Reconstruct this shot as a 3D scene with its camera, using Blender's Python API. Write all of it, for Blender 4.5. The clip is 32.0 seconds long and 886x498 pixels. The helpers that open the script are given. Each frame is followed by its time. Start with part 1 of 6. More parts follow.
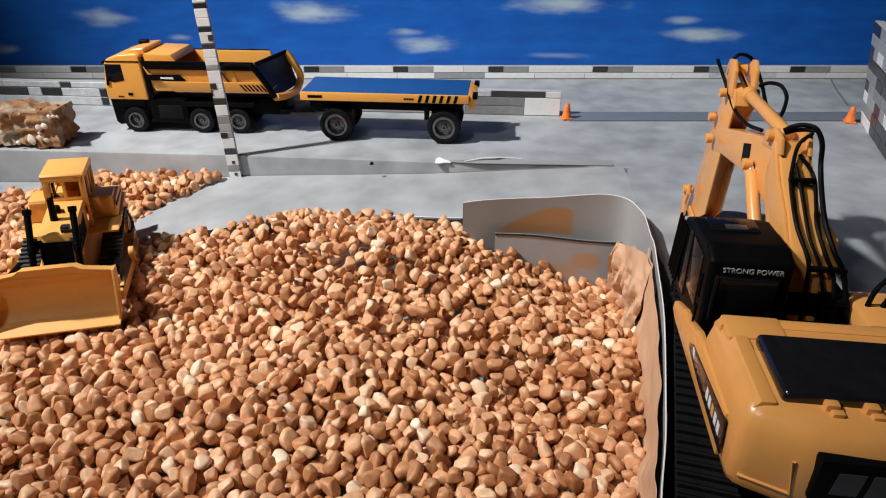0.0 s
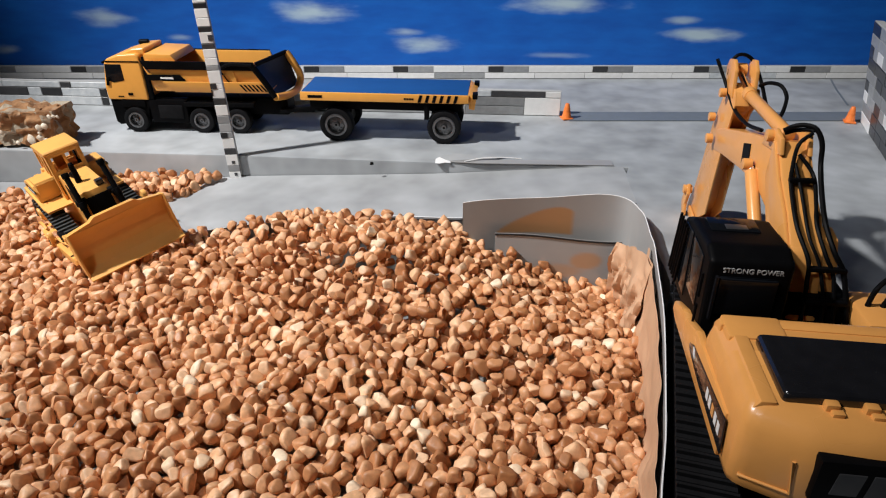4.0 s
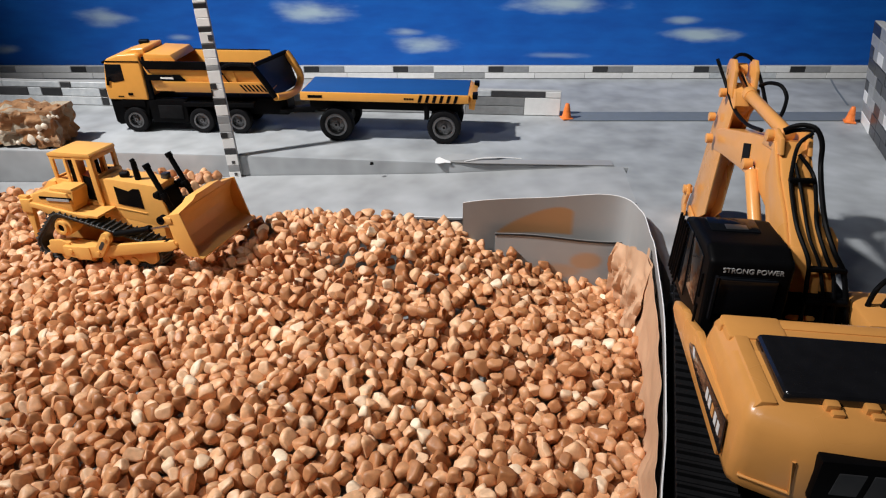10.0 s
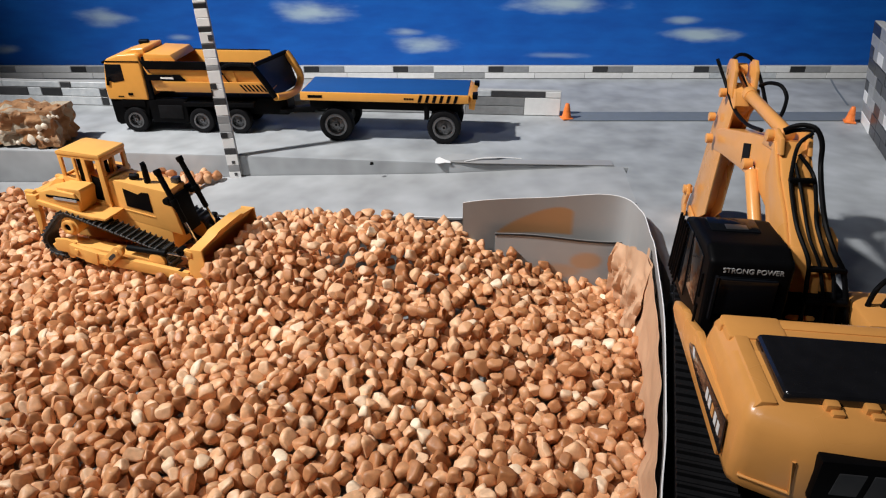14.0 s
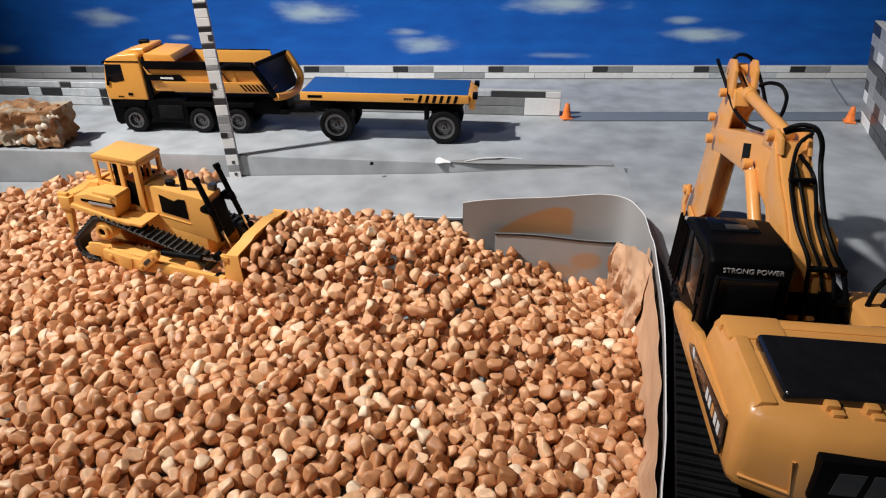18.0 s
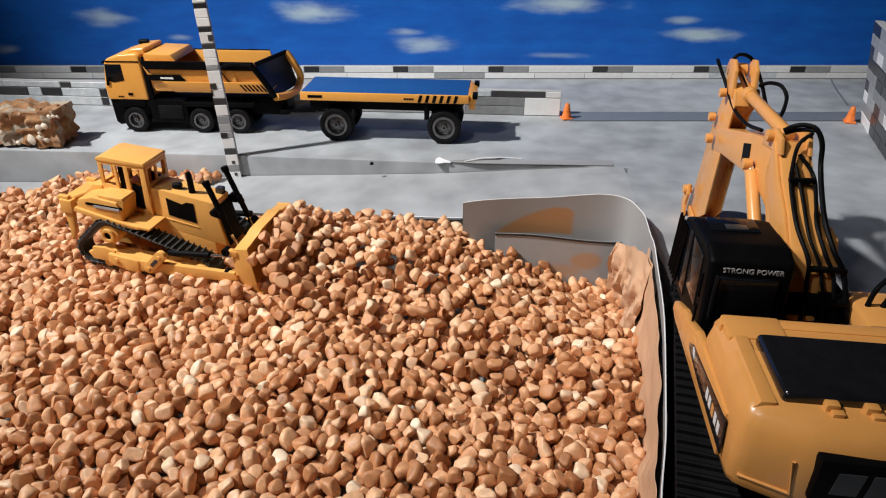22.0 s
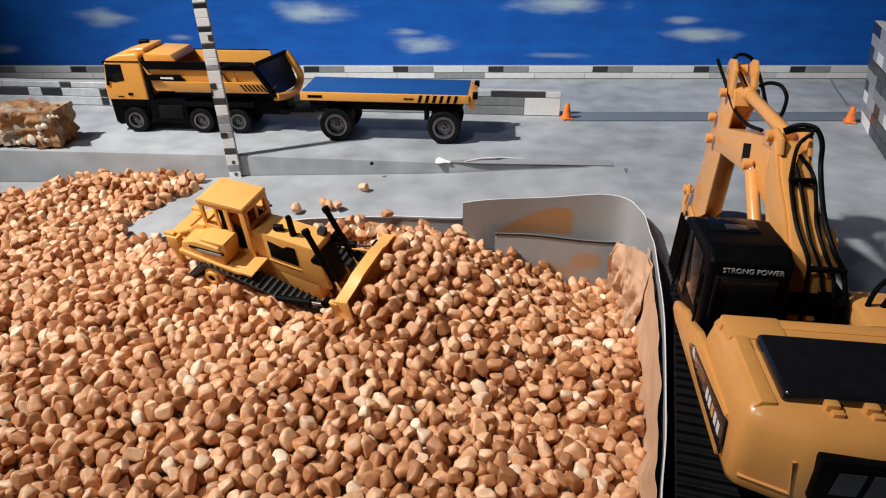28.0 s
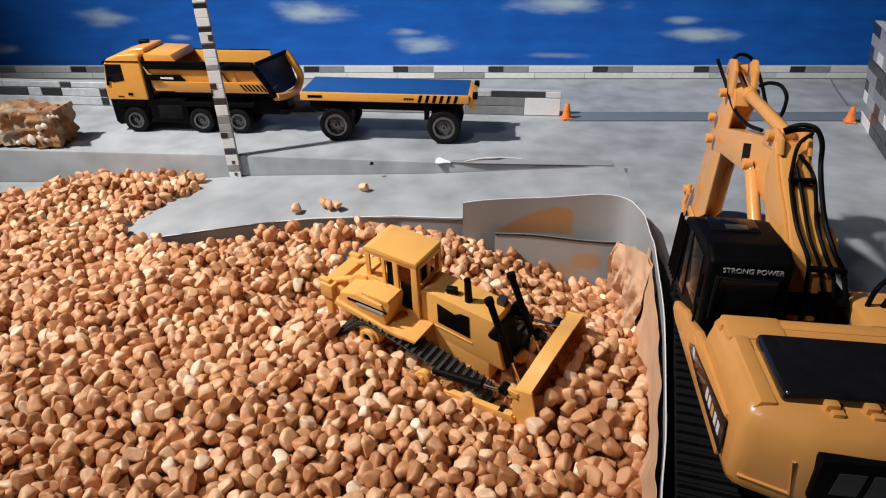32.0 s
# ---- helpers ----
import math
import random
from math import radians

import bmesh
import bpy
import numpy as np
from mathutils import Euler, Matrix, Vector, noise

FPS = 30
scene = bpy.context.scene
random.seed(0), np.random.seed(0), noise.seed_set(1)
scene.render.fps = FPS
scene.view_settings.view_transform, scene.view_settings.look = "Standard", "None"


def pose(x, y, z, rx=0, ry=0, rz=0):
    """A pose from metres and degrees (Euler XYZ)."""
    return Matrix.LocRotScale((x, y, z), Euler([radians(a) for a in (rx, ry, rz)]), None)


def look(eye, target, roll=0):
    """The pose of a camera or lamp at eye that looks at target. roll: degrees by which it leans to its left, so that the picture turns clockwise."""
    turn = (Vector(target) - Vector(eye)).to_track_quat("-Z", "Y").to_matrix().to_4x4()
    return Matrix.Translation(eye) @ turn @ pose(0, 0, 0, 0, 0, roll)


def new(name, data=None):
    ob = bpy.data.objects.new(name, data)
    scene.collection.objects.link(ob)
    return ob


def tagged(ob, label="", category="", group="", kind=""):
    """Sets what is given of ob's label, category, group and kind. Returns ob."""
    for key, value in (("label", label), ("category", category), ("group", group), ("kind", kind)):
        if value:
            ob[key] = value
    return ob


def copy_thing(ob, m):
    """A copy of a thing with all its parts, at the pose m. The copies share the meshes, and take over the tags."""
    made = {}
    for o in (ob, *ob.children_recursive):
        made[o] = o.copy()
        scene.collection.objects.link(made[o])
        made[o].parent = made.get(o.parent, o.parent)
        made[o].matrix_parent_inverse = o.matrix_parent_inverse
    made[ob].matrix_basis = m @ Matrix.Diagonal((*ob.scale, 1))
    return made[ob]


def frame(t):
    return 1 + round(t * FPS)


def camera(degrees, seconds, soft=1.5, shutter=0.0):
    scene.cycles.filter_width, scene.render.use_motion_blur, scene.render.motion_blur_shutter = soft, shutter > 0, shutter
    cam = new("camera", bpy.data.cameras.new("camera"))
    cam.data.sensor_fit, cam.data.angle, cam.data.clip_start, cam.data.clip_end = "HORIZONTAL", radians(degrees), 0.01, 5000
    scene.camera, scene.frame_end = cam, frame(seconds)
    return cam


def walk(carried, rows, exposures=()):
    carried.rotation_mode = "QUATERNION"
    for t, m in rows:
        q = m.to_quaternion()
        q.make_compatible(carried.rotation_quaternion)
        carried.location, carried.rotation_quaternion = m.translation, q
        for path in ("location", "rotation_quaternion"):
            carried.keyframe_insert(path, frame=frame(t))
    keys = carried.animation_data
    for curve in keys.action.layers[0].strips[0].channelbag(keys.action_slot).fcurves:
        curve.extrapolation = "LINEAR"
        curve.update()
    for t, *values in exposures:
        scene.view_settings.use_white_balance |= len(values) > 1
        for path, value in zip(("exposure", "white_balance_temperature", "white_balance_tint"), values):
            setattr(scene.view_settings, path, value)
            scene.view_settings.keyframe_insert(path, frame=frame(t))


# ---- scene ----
cam = camera(67.2, 32.0, soft=1.15, shutter=0.5)
still = look((0, 0, 0.42), (0, 0.87462, 0.42 - 0.48481))
walk(cam, [(0.0, still), (32.0, still)], exposures=[(0.0, 0.0), (32.0, 0.0)])

# ---------------------------------------------------------------- light
world = bpy.data.worlds.new("room_light")
scene.world = world
world.use_nodes = True
world.node_tree.nodes["Background"].inputs[0].default_value = (0.80, 0.90, 1.0, 1)
world.node_tree.nodes["Background"].inputs[1].default_value = 0.015


def lamp(name, eye, target, size, power, colour):
    data = bpy.data.lights.new(name, "AREA")
    data.shape, data.size, data.energy, data.color = "DISK", size, power, colour
    ob = new(name, data)
    ob.matrix_world = look(eye, target)
    return ob


def spot_lamp(name, eye, target, power, colour, cone):
    data = bpy.data.lights.new(name, "SPOT")
    data.energy, data.color, data.shadow_soft_size, data.spot_size, data.spot_blend = power, colour, 0.06, radians(cone), 1.0
    ob = new(name, data)
    ob.matrix_world = look(eye, target)
    return ob


# two shaded lamps: one at the side of the yard, one before it
spot_lamp("work_lamp", (-2.0, 0.42, 2.40), (-0.03, 1.10, 0), 575, (1.0, 0.982, 0.965), 44)
spot_lamp("desk_lamp", (-1.20, -0.60, 1.95), (0.05, 1.12, 0), 48, (0.95, 0.98, 1.0), 46)
# faint overhead fill of no known source, added to lift the dark parts
lamp("ceiling_lamp", (-0.2, 0.6, 2.8), (0.0, 0.9, 0), 0.35, 0.7, (0.80, 0.91, 1.0))


# ---------------------------------------------------------------- materials
def material(name, colour, rough=0.5, metal=0.0, spread=0.12, scale=60.0, bump=0.0, bump_scale=200.0, random_tint=0.0, coat=0.0, second=None, spec=0.5, detail=5):
    """A surface: colour varied by two scales of noise, uneven gloss, fine relief."""
    m = bpy.data.materials.new(name)
    m.use_nodes = True
    nt = m.node_tree
    p = nt.nodes["Principled BSDF"]
    tex = nt.nodes.new("ShaderNodeTexCoord")
    n1 = nt.nodes.new("ShaderNodeTexNoise")
    n1.inputs["Scale"].default_value, n1.inputs["Detail"].default_value = scale, detail
    n2 = nt.nodes.new("ShaderNodeTexNoise")
    n2.inputs["Scale"].default_value, n2.inputs["Detail"].default_value = scale * 0.13, 3
    for n in (n1, n2):
        nt.links.new(tex.outputs["Object"], n.inputs["Vector"])
    add = nt.nodes.new("ShaderNodeMath")
    nt.links.new(n1.outputs[0], add.inputs[0])
    nt.links.new(n2.outputs[0], add.inputs[1])
    ramp = nt.nodes.new("ShaderNodeMapRange")
    ramp.inputs[1].default_value, ramp.inputs[2].default_value = 0.65, 1.35
    nt.links.new(add.outputs[0], ramp.inputs[0])
    mix = nt.nodes.new("ShaderNodeMix")
    mix.data_type = "RGBA"
    c = Vector(colour[:3])
    lo, hi = c * (1 - spread), Vector(second) if second else c * (1 + spread)
    mix.inputs["A"].default_value, mix.inputs["B"].default_value = (*lo, 1), (*[min(v, 1) for v in hi], 1)
    nt.links.new(ramp.outputs[0], mix.inputs["Factor"])
    out = mix.outputs["Result"]
    if random_tint:
        info = nt.nodes.new("ShaderNodeObjectInfo")
        hsv = nt.nodes.new("ShaderNodeHueSaturation")
        mr = nt.nodes.new("ShaderNodeMapRange")
        mr.inputs[3].default_value, mr.inputs[4].default_value = 1 - random_tint, 1 + random_tint
        nt.links.new(info.outputs["Random"], mr.inputs[0])
        nt.links.new(mr.outputs[0], hsv.inputs["Value"])
        nt.links.new(out, hsv.inputs["Color"])
        out = hsv.outputs[0]
    nt.links.new(out, p.inputs["Base Color"])
    rr = nt.nodes.new("ShaderNodeMapRange")
    rr.inputs[3].default_value, rr.inputs[4].default_value = max(rough - 0.08, 0.02), min(rough + 0.10, 1)
    nt.links.new(n2.outputs[0], rr.inputs[0])
    nt.links.new(rr.outputs[0], p.inputs["Roughness"])
    p.inputs["Metallic"].default_value = metal
    p.inputs["Coat Weight"].default_value = coat
    if bump:
        n3 = nt.nodes.new("ShaderNodeTexNoise")
        n3.inputs["Scale"].default_value, n3.inputs["Detail"].default_value = bump_scale, 6
        nt.links.new(tex.outputs["Object"], n3.inputs["Vector"])
        b = nt.nodes.new("ShaderNodeBump")
        b.inputs["Strength"].default_value, b.inputs["Distance"].default_value = bump, 0.002
        nt.links.new(n3.outputs[0], b.inputs["Height"])
        nt.links.new(b.outputs[0], p.inputs["Normal"])
    p.inputs["Specular IOR Level"].default_value = spec
    return m


YELLOW = material("dozer_yellow_plastic", (0.80, 0.41, 0.105), 0.40, spread=0.06, bump=0.05, bump_scale=500)
ORANGE_Y = material("excavator_yellow_paint", (0.73, 0.33, 0.088), 0.28, spread=0.05, bump=0.04, bump_scale=400, coat=0.25)
TRUCK_Y = material("truck_yellow_plastic", (0.84, 0.385, 0.075), 0.34, spread=0.05, bump=0.03, bump_scale=400)
BLACK = material("black_plastic", (0.003, 0.003, 0.0035), 0.5, spec=0.06, spread=0.3, bump=0.06, bump_scale=500)
BLACK_GLOSS = material("black_gloss_plastic", (0.010, 0.010, 0.012), 0.16, spread=0.3, coat=0.3)
RUBBER = material("black_rubber", (0.008, 0.008, 0.009), 0.68, spec=0.1, spread=0.35, bump=0.2, bump_scale=350)
TRACK = material("track_dark_plastic", (0.035, 0.037, 0.038), 0.50, spread=0.4, bump=0.2, bump_scale=300)
CHROME = material("chrome_rod", (0.75, 0.75, 0.75), 0.16, metal=1.0, spread=0.05)
STEEL = material("grey_rim_metal", (0.17, 0.17, 0.175), 0.33, metal=0.75, spread=0.25)
SMOKED = material("smoked_window", (0.006, 0.007, 0.009), 0.12, spread=0.2, spec=0.3)
DECK_BLUE = material("blue_deck", (0.010, 0.076, 0.26), 0.45, spread=0.10, scale=25, bump=0.05)
INNER_BLUE = material("dark_inner_tub", (0.012, 0.018, 0.035), 0.45, spread=0.3)
CONE = material("orange_cone_plastic", (0.90, 0.22, 0.04), 0.45, spread=0.08)
DARK_STEEL = material("dark_grey_lettering", (0.09, 0.09, 0.095), 0.35, metal=0.6, spread=0.2)
GREY_DECAL = material("grey_lettering", (0.40, 0.40, 0.40), 0.4, spread=0.05)
WHITE_DECAL = material("white_decal", (0.75, 0.75, 0.74), 0.4, spread=0.05)
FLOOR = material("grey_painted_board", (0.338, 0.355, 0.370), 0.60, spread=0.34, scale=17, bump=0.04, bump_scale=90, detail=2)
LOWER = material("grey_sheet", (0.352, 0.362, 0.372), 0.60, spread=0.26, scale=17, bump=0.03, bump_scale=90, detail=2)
SHEET = material("grey_plastic_sheet", (0.33, 0.325, 0.32), 0.38, spread=0.10, scale=18)
EDGE = material("white_cut_edge", (0.80, 0.80, 0.80), 0.5, spread=0.05)
STRIPE = material("blue_grey_tape", (0.16, 0.185, 0.215), 0.55, spread=0.08)
PAPER = material("brown_paper", (0.58, 0.345, 0.205), 0.7, spread=0.14, scale=40, bump=0.5, bump_scale=70)
DUST = (0.48, 0.23, 0.075)
T_WHITE = material("tile_white", (0.82, 0.815, 0.80), 0.35, spread=0.06, scale=90, random_tint=0.10)
T_GREY = material("tile_grey", (0.30, 0.305, 0.31), 0.38, spread=0.15, scale=90, random_tint=0.25)
T_DARK = material("tile_black", (0.035, 0.035, 0.037), 0.3, spread=0.3, scale=90, random_tint=0.4)
T_MARBLE = material("tile_marbled", (0.60, 0.65, 0.69), 0.35, spread=0.22, scale=70, second=(0.78, 0.80, 0.81), random_tint=0.08)
GROUT = material("grout", (0.45, 0.45, 0.44), 0.8, spread=0.1)
ROOM = material("added_room_shell", (0.11, 0.11, 0.107), 0.9, spread=0.04, scale=12)
ROOM_FLOOR = material("room_floor", (0.22, 0.20, 0.18), 0.7, spread=0.1, scale=12)
LENS = material("beacon_lens", (0.03, 0.03, 0.035), 0.15, spread=0.2)


def pebble_material(name):
    m = bpy.data.materials.new(name)
    m.use_nodes = True
    nt = m.node_tree
    p = nt.nodes["Principled BSDF"]
    geo = nt.nodes.new("ShaderNodeNewGeometry")
    info = nt.nodes.new("ShaderNodeObjectInfo")
    both = nt.nodes.new("ShaderNodeMath")
    nt.links.new(geo.outputs["Random Per Island"], both.inputs[0])
    nt.links.new(info.outputs["Random"], both.inputs[1])
    frac = nt.nodes.new("ShaderNodeMath")
    frac.operation = "FRACT"
    nt.links.new(both.outputs[0], frac.inputs[0])
    ramp = nt.nodes.new("ShaderNodeValToRGB")
    stops = [(0.0, (0.36, 0.146, 0.053)), (0.20, (0.53, 0.232, 0.097)), (0.52, (0.66, 0.322, 0.150)), (0.82, (0.77, 0.430, 0.228)), (0.95, (0.83, 0.53, 0.32)), (1.0, (0.88, 0.70, 0.50))]
    for k, (at, c) in enumerate(stops):
        e = ramp.color_ramp.elements[k] if k < 2 else ramp.color_ramp.elements.new(at)
        e.position, e.color = at, (*c, 1)
    nt.links.new(frac.outputs[0], ramp.inputs[0])
    tex = nt.nodes.new("ShaderNodeTexCoord")
    n1 = nt.nodes.new("ShaderNodeTexNoise")
    n1.inputs["Scale"].default_value, n1.inputs["Detail"].default_value = 150, 6
    nt.links.new(tex.outputs["Object"], n1.inputs["Vector"])
    mr = nt.nodes.new("ShaderNodeMapRange")
    mr.inputs[1].default_value, mr.inputs[2].default_value, mr.inputs[3].default_value, mr.inputs[4].default_value = 0.3, 0.72, 0.80, 1.20
    nt.links.new(n1.outputs[0], mr.inputs[0])
    hsv = nt.nodes.new("ShaderNodeHueSaturation")
    nt.links.new(ramp.outputs[0], hsv.inputs["Color"])
    nt.links.new(mr.outputs[0], hsv.inputs["Value"])
    nt.links.new(hsv.outputs[0], p.inputs["Base Color"])
    p.inputs["Roughness"].default_value = 0.48
    n2 = nt.nodes.new("ShaderNodeTexNoise")
    n2.inputs["Scale"].default_value, n2.inputs["Detail"].default_value = 420, 5
    nt.links.new(tex.outputs["Object"], n2.inputs["Vector"])
    b = nt.nodes.new("ShaderNodeBump")
    b.inputs["Strength"].default_value, b.inputs["Distance"].default_value = 0.20, 0.002
    nt.links.new(n2.outputs[0], b.inputs["Height"])
    nt.links.new(b.outputs[0], p.inputs["Normal"])
    return m


PEBBLE = pebble_material("orange_clay_pebbles")


def sky_material():
    """The printed sky: deep blue with soft streaked clouds of their own places and sizes (x, z, half width, half height)."""
    m = bpy.data.materials.new("printed_sky")
    m.use_nodes = True
    nt = m.node_tree
    p = nt.nodes["Principled BSDF"]
    tex = nt.nodes.new("ShaderNodeTexCoord")
    stretch = nt.nodes.new("ShaderNodeMapping")
    stretch.inputs["Scale"].default_value = (6, 6, 22)
    nt.links.new(tex.outputs["Object"], stretch.inputs[0])
    noise_tex = nt.nodes.new("ShaderNodeTexNoise")
    noise_tex.inputs["Scale"].default_value, noise_tex.inputs["Detail"].default_value, noise_tex.inputs["Roughness"].default_value = 1.6, 5, 0.52
    nt.links.new(stretch.outputs[0], noise_tex.inputs["Vector"])
    base = nt.nodes.new("ShaderNodeValToRGB")
    base.color_ramp.elements[0].position, base.color_ramp.elements[0].color = 0.30, (0.000, 0.094, 0.47, 1)
    base.color_ramp.elements[1].position, base.color_ramp.elements[1].color = 0.75, (0.003, 0.150, 0.62, 1)
    nt.links.new(noise_tex.outputs[0], base.inputs[0])
    colour = base.outputs[0]
    for x, z, w, h, s in SKY_CLOUDS:
        mp = nt.nodes.new("ShaderNodeMapping")
        mp.vector_type = "TEXTURE"
        mp.inputs["Location"].default_value, mp.inputs["Scale"].default_value = (x, 0, z), (w, 1, h)
        nt.links.new(tex.outputs["Object"], mp.inputs[0])
        sep = nt.nodes.new("ShaderNodeSeparateXYZ")
        nt.links.new(mp.outputs[0], sep.inputs[0])
        comb = nt.nodes.new("ShaderNodeCombineXYZ")
        nt.links.new(sep.outputs[0], comb.inputs[0])
        nt.links.new(sep.outputs[2], comb.inputs[2])
        ln = nt.nodes.new("ShaderNodeVectorMath")
        ln.operation = "LENGTH"
        nt.links.new(comb.outputs[0], ln.inputs[0])
        wob = nt.nodes.new("ShaderNodeMath")
        wob.operation = "MULTIPLY_ADD"
        wob.inputs[1].default_value, wob.inputs[2].default_value = -1.9, 0.95
        nt.links.new(noise_tex.outputs[0], wob.inputs[0])
        tot = nt.nodes.new("ShaderNodeMath")
        nt.links.new(ln.outputs["Value"], tot.inputs[0])
        nt.links.new(wob.outputs[0], tot.inputs[1])
        mr = nt.nodes.new("ShaderNodeMapRange")
        mr.interpolation_type = "SMOOTHSTEP"
        mr.inputs[1].default_value, mr.inputs[2].default_value, mr.inputs[3].default_value, mr.inputs[4].default_value = 0.0, 1.2, s, 0
        nt.links.new(tot.outputs[0], mr.inputs[0])
        mix = nt.nodes.new("ShaderNodeMix")
        mix.data_type = "RGBA"
        mix.inputs["B"].default_value = (0.52, 0.66, 0.74, 1)
        nt.links.new(mr.outputs[0], mix.inputs["Factor"])
        nt.links.new(colour, mix.inputs["A"])
        colour = mix.outputs["Result"]
    nt.links.new(colour, p.inputs["Base Color"])
    p.inputs["Roughness"].default_value = 0.55
    return m


SKY_CLOUDS = [(-0.786, 0.139, 0.066, 0.021, 0.75), (-0.299, 0.151, 0.098, 0.027, 0.95), (-0.048, 0.078, 0.078, 0.019, 0.95), (-0.087, 0.107, 0.042, 0.010, 0.70), (0.281, 0.169, 0.124, 0.020, 0.95),
              (0.606, 0.100, 0.086, 0.019, 0.95), (0.554, 0.132, 0.047, 0.010, 0.70), (0.264, 0.053, 0.074, 0.009, 0.40), (-1.032, 0.067, 0.040, 0.013, 0.70), (-0.617, 0.095, 0.035, 0.009, 0.55)]
SKY = sky_material()


# ---------------------------------------------------------------- mesh helpers
def finish(bm, name, mat, parent=None, smooth=True, label=""):
    bmesh.ops.recalc_face_normals(bm, faces=bm.faces[:])
    me = bpy.data.meshes.new(name)
    bm.to_mesh(me)
    bm.free()
    if smooth:
        for poly in me.polygons:
            poly.use_smooth = True
        me.set_sharp_from_angle(angle=radians(35))
    me.materials.append(mat)
    ob = new(name, me)
    if parent is not None:
        ob.parent = parent
    if label:
        ob["label"] = label
    return ob


def part(name, bm, mat, parent, label=""):
    return finish(bm, name, mat, parent, True, label)


def bevel(bm, width, segments=2, edges=None):
    if width > 0:
        bmesh.ops.bevel(bm, geom=edges or bm.edges[:], offset=width, offset_type="OFFSET", segments=segments, profile=0.6, affect="EDGES", clamp_overlap=True)
    return bm


def box(x0, x1, y0, y1, z0, z1, r=0.0, bm=None, segments=2):
    own = bmesh.new()
    bmesh.ops.create_cube(own, size=1, matrix=Matrix.Translation(((x0 + x1) / 2, (y0 + y1) / 2, (z0 + z1) / 2)) @ Matrix.Diagonal((abs(x1 - x0), abs(y1 - y0), abs(z1 - z0), 1)))
    bevel(own, r, segments)
    return merge(bm, own)


def merge(bm, own):
    if bm is None:
        return own
    me = bpy.data.meshes.new("join")
    own.to_mesh(me)
    own.free()
    bm.from_mesh(me)
    bpy.data.meshes.remove(me)
    return bm


def prism(points, a, b, axis="y", r=0.0, bm=None, segments=2):
    """A polygon pushed from a to b along an axis. Points: (x, z) for y, (y, z) for x, (x, y) for z."""
    own = bmesh.new()
    put = {"y": lambda u, v, w: (u, w, v), "x": lambda u, v, w: (w, u, v), "z": lambda u, v, w: (u, v, w)}[axis]
    lo = [own.verts.new(put(u, v, a)) for u, v in points]
    hi = [own.verts.new(put(u, v, b)) for u, v in points]
    own.faces.new(lo)
    own.faces.new(list(reversed(hi)))
    n = len(points)
    for i in range(n):
        own.faces.new((lo[i], hi[i], hi[(i + 1) % n], lo[(i + 1) % n]))
    bmesh.ops.recalc_face_normals(own, faces=own.faces[:])
    bevel(own, r, segments)
    return merge(bm, own)


def rod(a, b, r0, r1=None, n=14, bm=None, cap=0.0):
    own = bmesh.new()
    a, b = Vector(a), Vector(b)
    d = b - a
    bmesh.ops.create_cone(own, cap_ends=True, segments=n, radius1=r0, radius2=r0 if r1 is None else r1, depth=d.length, matrix=Matrix.Translation((a + b) / 2) @ d.to_track_quat("Z", "Y").to_matrix().to_4x4())
    if cap:
        bevel(own, cap, 2, [e for e in own.edges if any(len(f.verts) > 4 for f in e.link_faces)])
    return merge(bm, own)


def ring(centre, axis, outer, inner, width, n=28, bm=None, r=0.0):
    own = bmesh.new()
    rows = [(outer, -width / 2), (outer, width / 2), (inner, width / 2), (inner, -width / 2)]
    q = Vector(axis).to_track_quat("Z", "Y").to_matrix().to_4x4()
    m = Matrix.Translation(centre) @ q
    vs = [[own.verts.new(m @ Vector((rad * math.cos(2 * math.pi * i / n), rad * math.sin(2 * math.pi * i / n), w))) for rad, w in rows] for i in range(n)]
    for i in range(n):
        for k in range(4):
            own.faces.new((vs[i][k], vs[(i + 1) % n][k], vs[(i + 1) % n][(k + 1) % 4], vs[i][(k + 1) % 4]))
    bmesh.ops.recalc_face_normals(own, faces=own.faces[:])
    if r:
        bevel(own, r, 2, [e for e in own.edges if e.calc_face_angle(0) > 1.0])
    return merge(bm, own)


def spline(points, steps=8):
    """Points along a smooth curve through the given ones."""
    ps = [Vector(p) for p in points]
    out = []
    for i in range(len(ps) - 1):
        p0, p1, p2, p3 = ps[max(i - 1, 0)], ps[i], ps[i + 1], ps[min(i + 2, len(ps) - 1)]
        for k in range(steps):
            t = k / steps
            out.append(0.5 * ((2 * p1) + (p2 - p0) * t + (2 * p0 - 5 * p1 + 4 * p2 - p3) * t * t + (3 * p1 - p0 - 3 * p2 + p3) * t ** 3))
    return out + [ps[-1]]


def tube(points, r, n=8, bm=None, steps=8):
    own = bmesh.new()
    ps = spline(points, steps)
    rings = []
    up = Vector((0.31, 0.17, 0.93))
    for i, p in enumerate(ps):
        d = (ps[min(i + 1, len(ps) - 1)] - ps[max(i - 1, 0)]).normalized()
        s = d.cross(up).normalized()
        u = s.cross(d)
        rings.append([own.verts.new(p + r * (math.cos(2 * math.pi * k / n) * s + math.sin(2 * math.pi * k / n) * u)) for k in range(n)])
    for i in range(len(rings) - 1):
        for k in range(n):
            own.faces.new((rings[i][k], rings[i][(k + 1) % n], rings[i + 1][(k + 1) % n], rings[i + 1][k]))
    own.faces.new(rings[0])
    own.faces.new(rings[-1])
    return merge(bm, own)


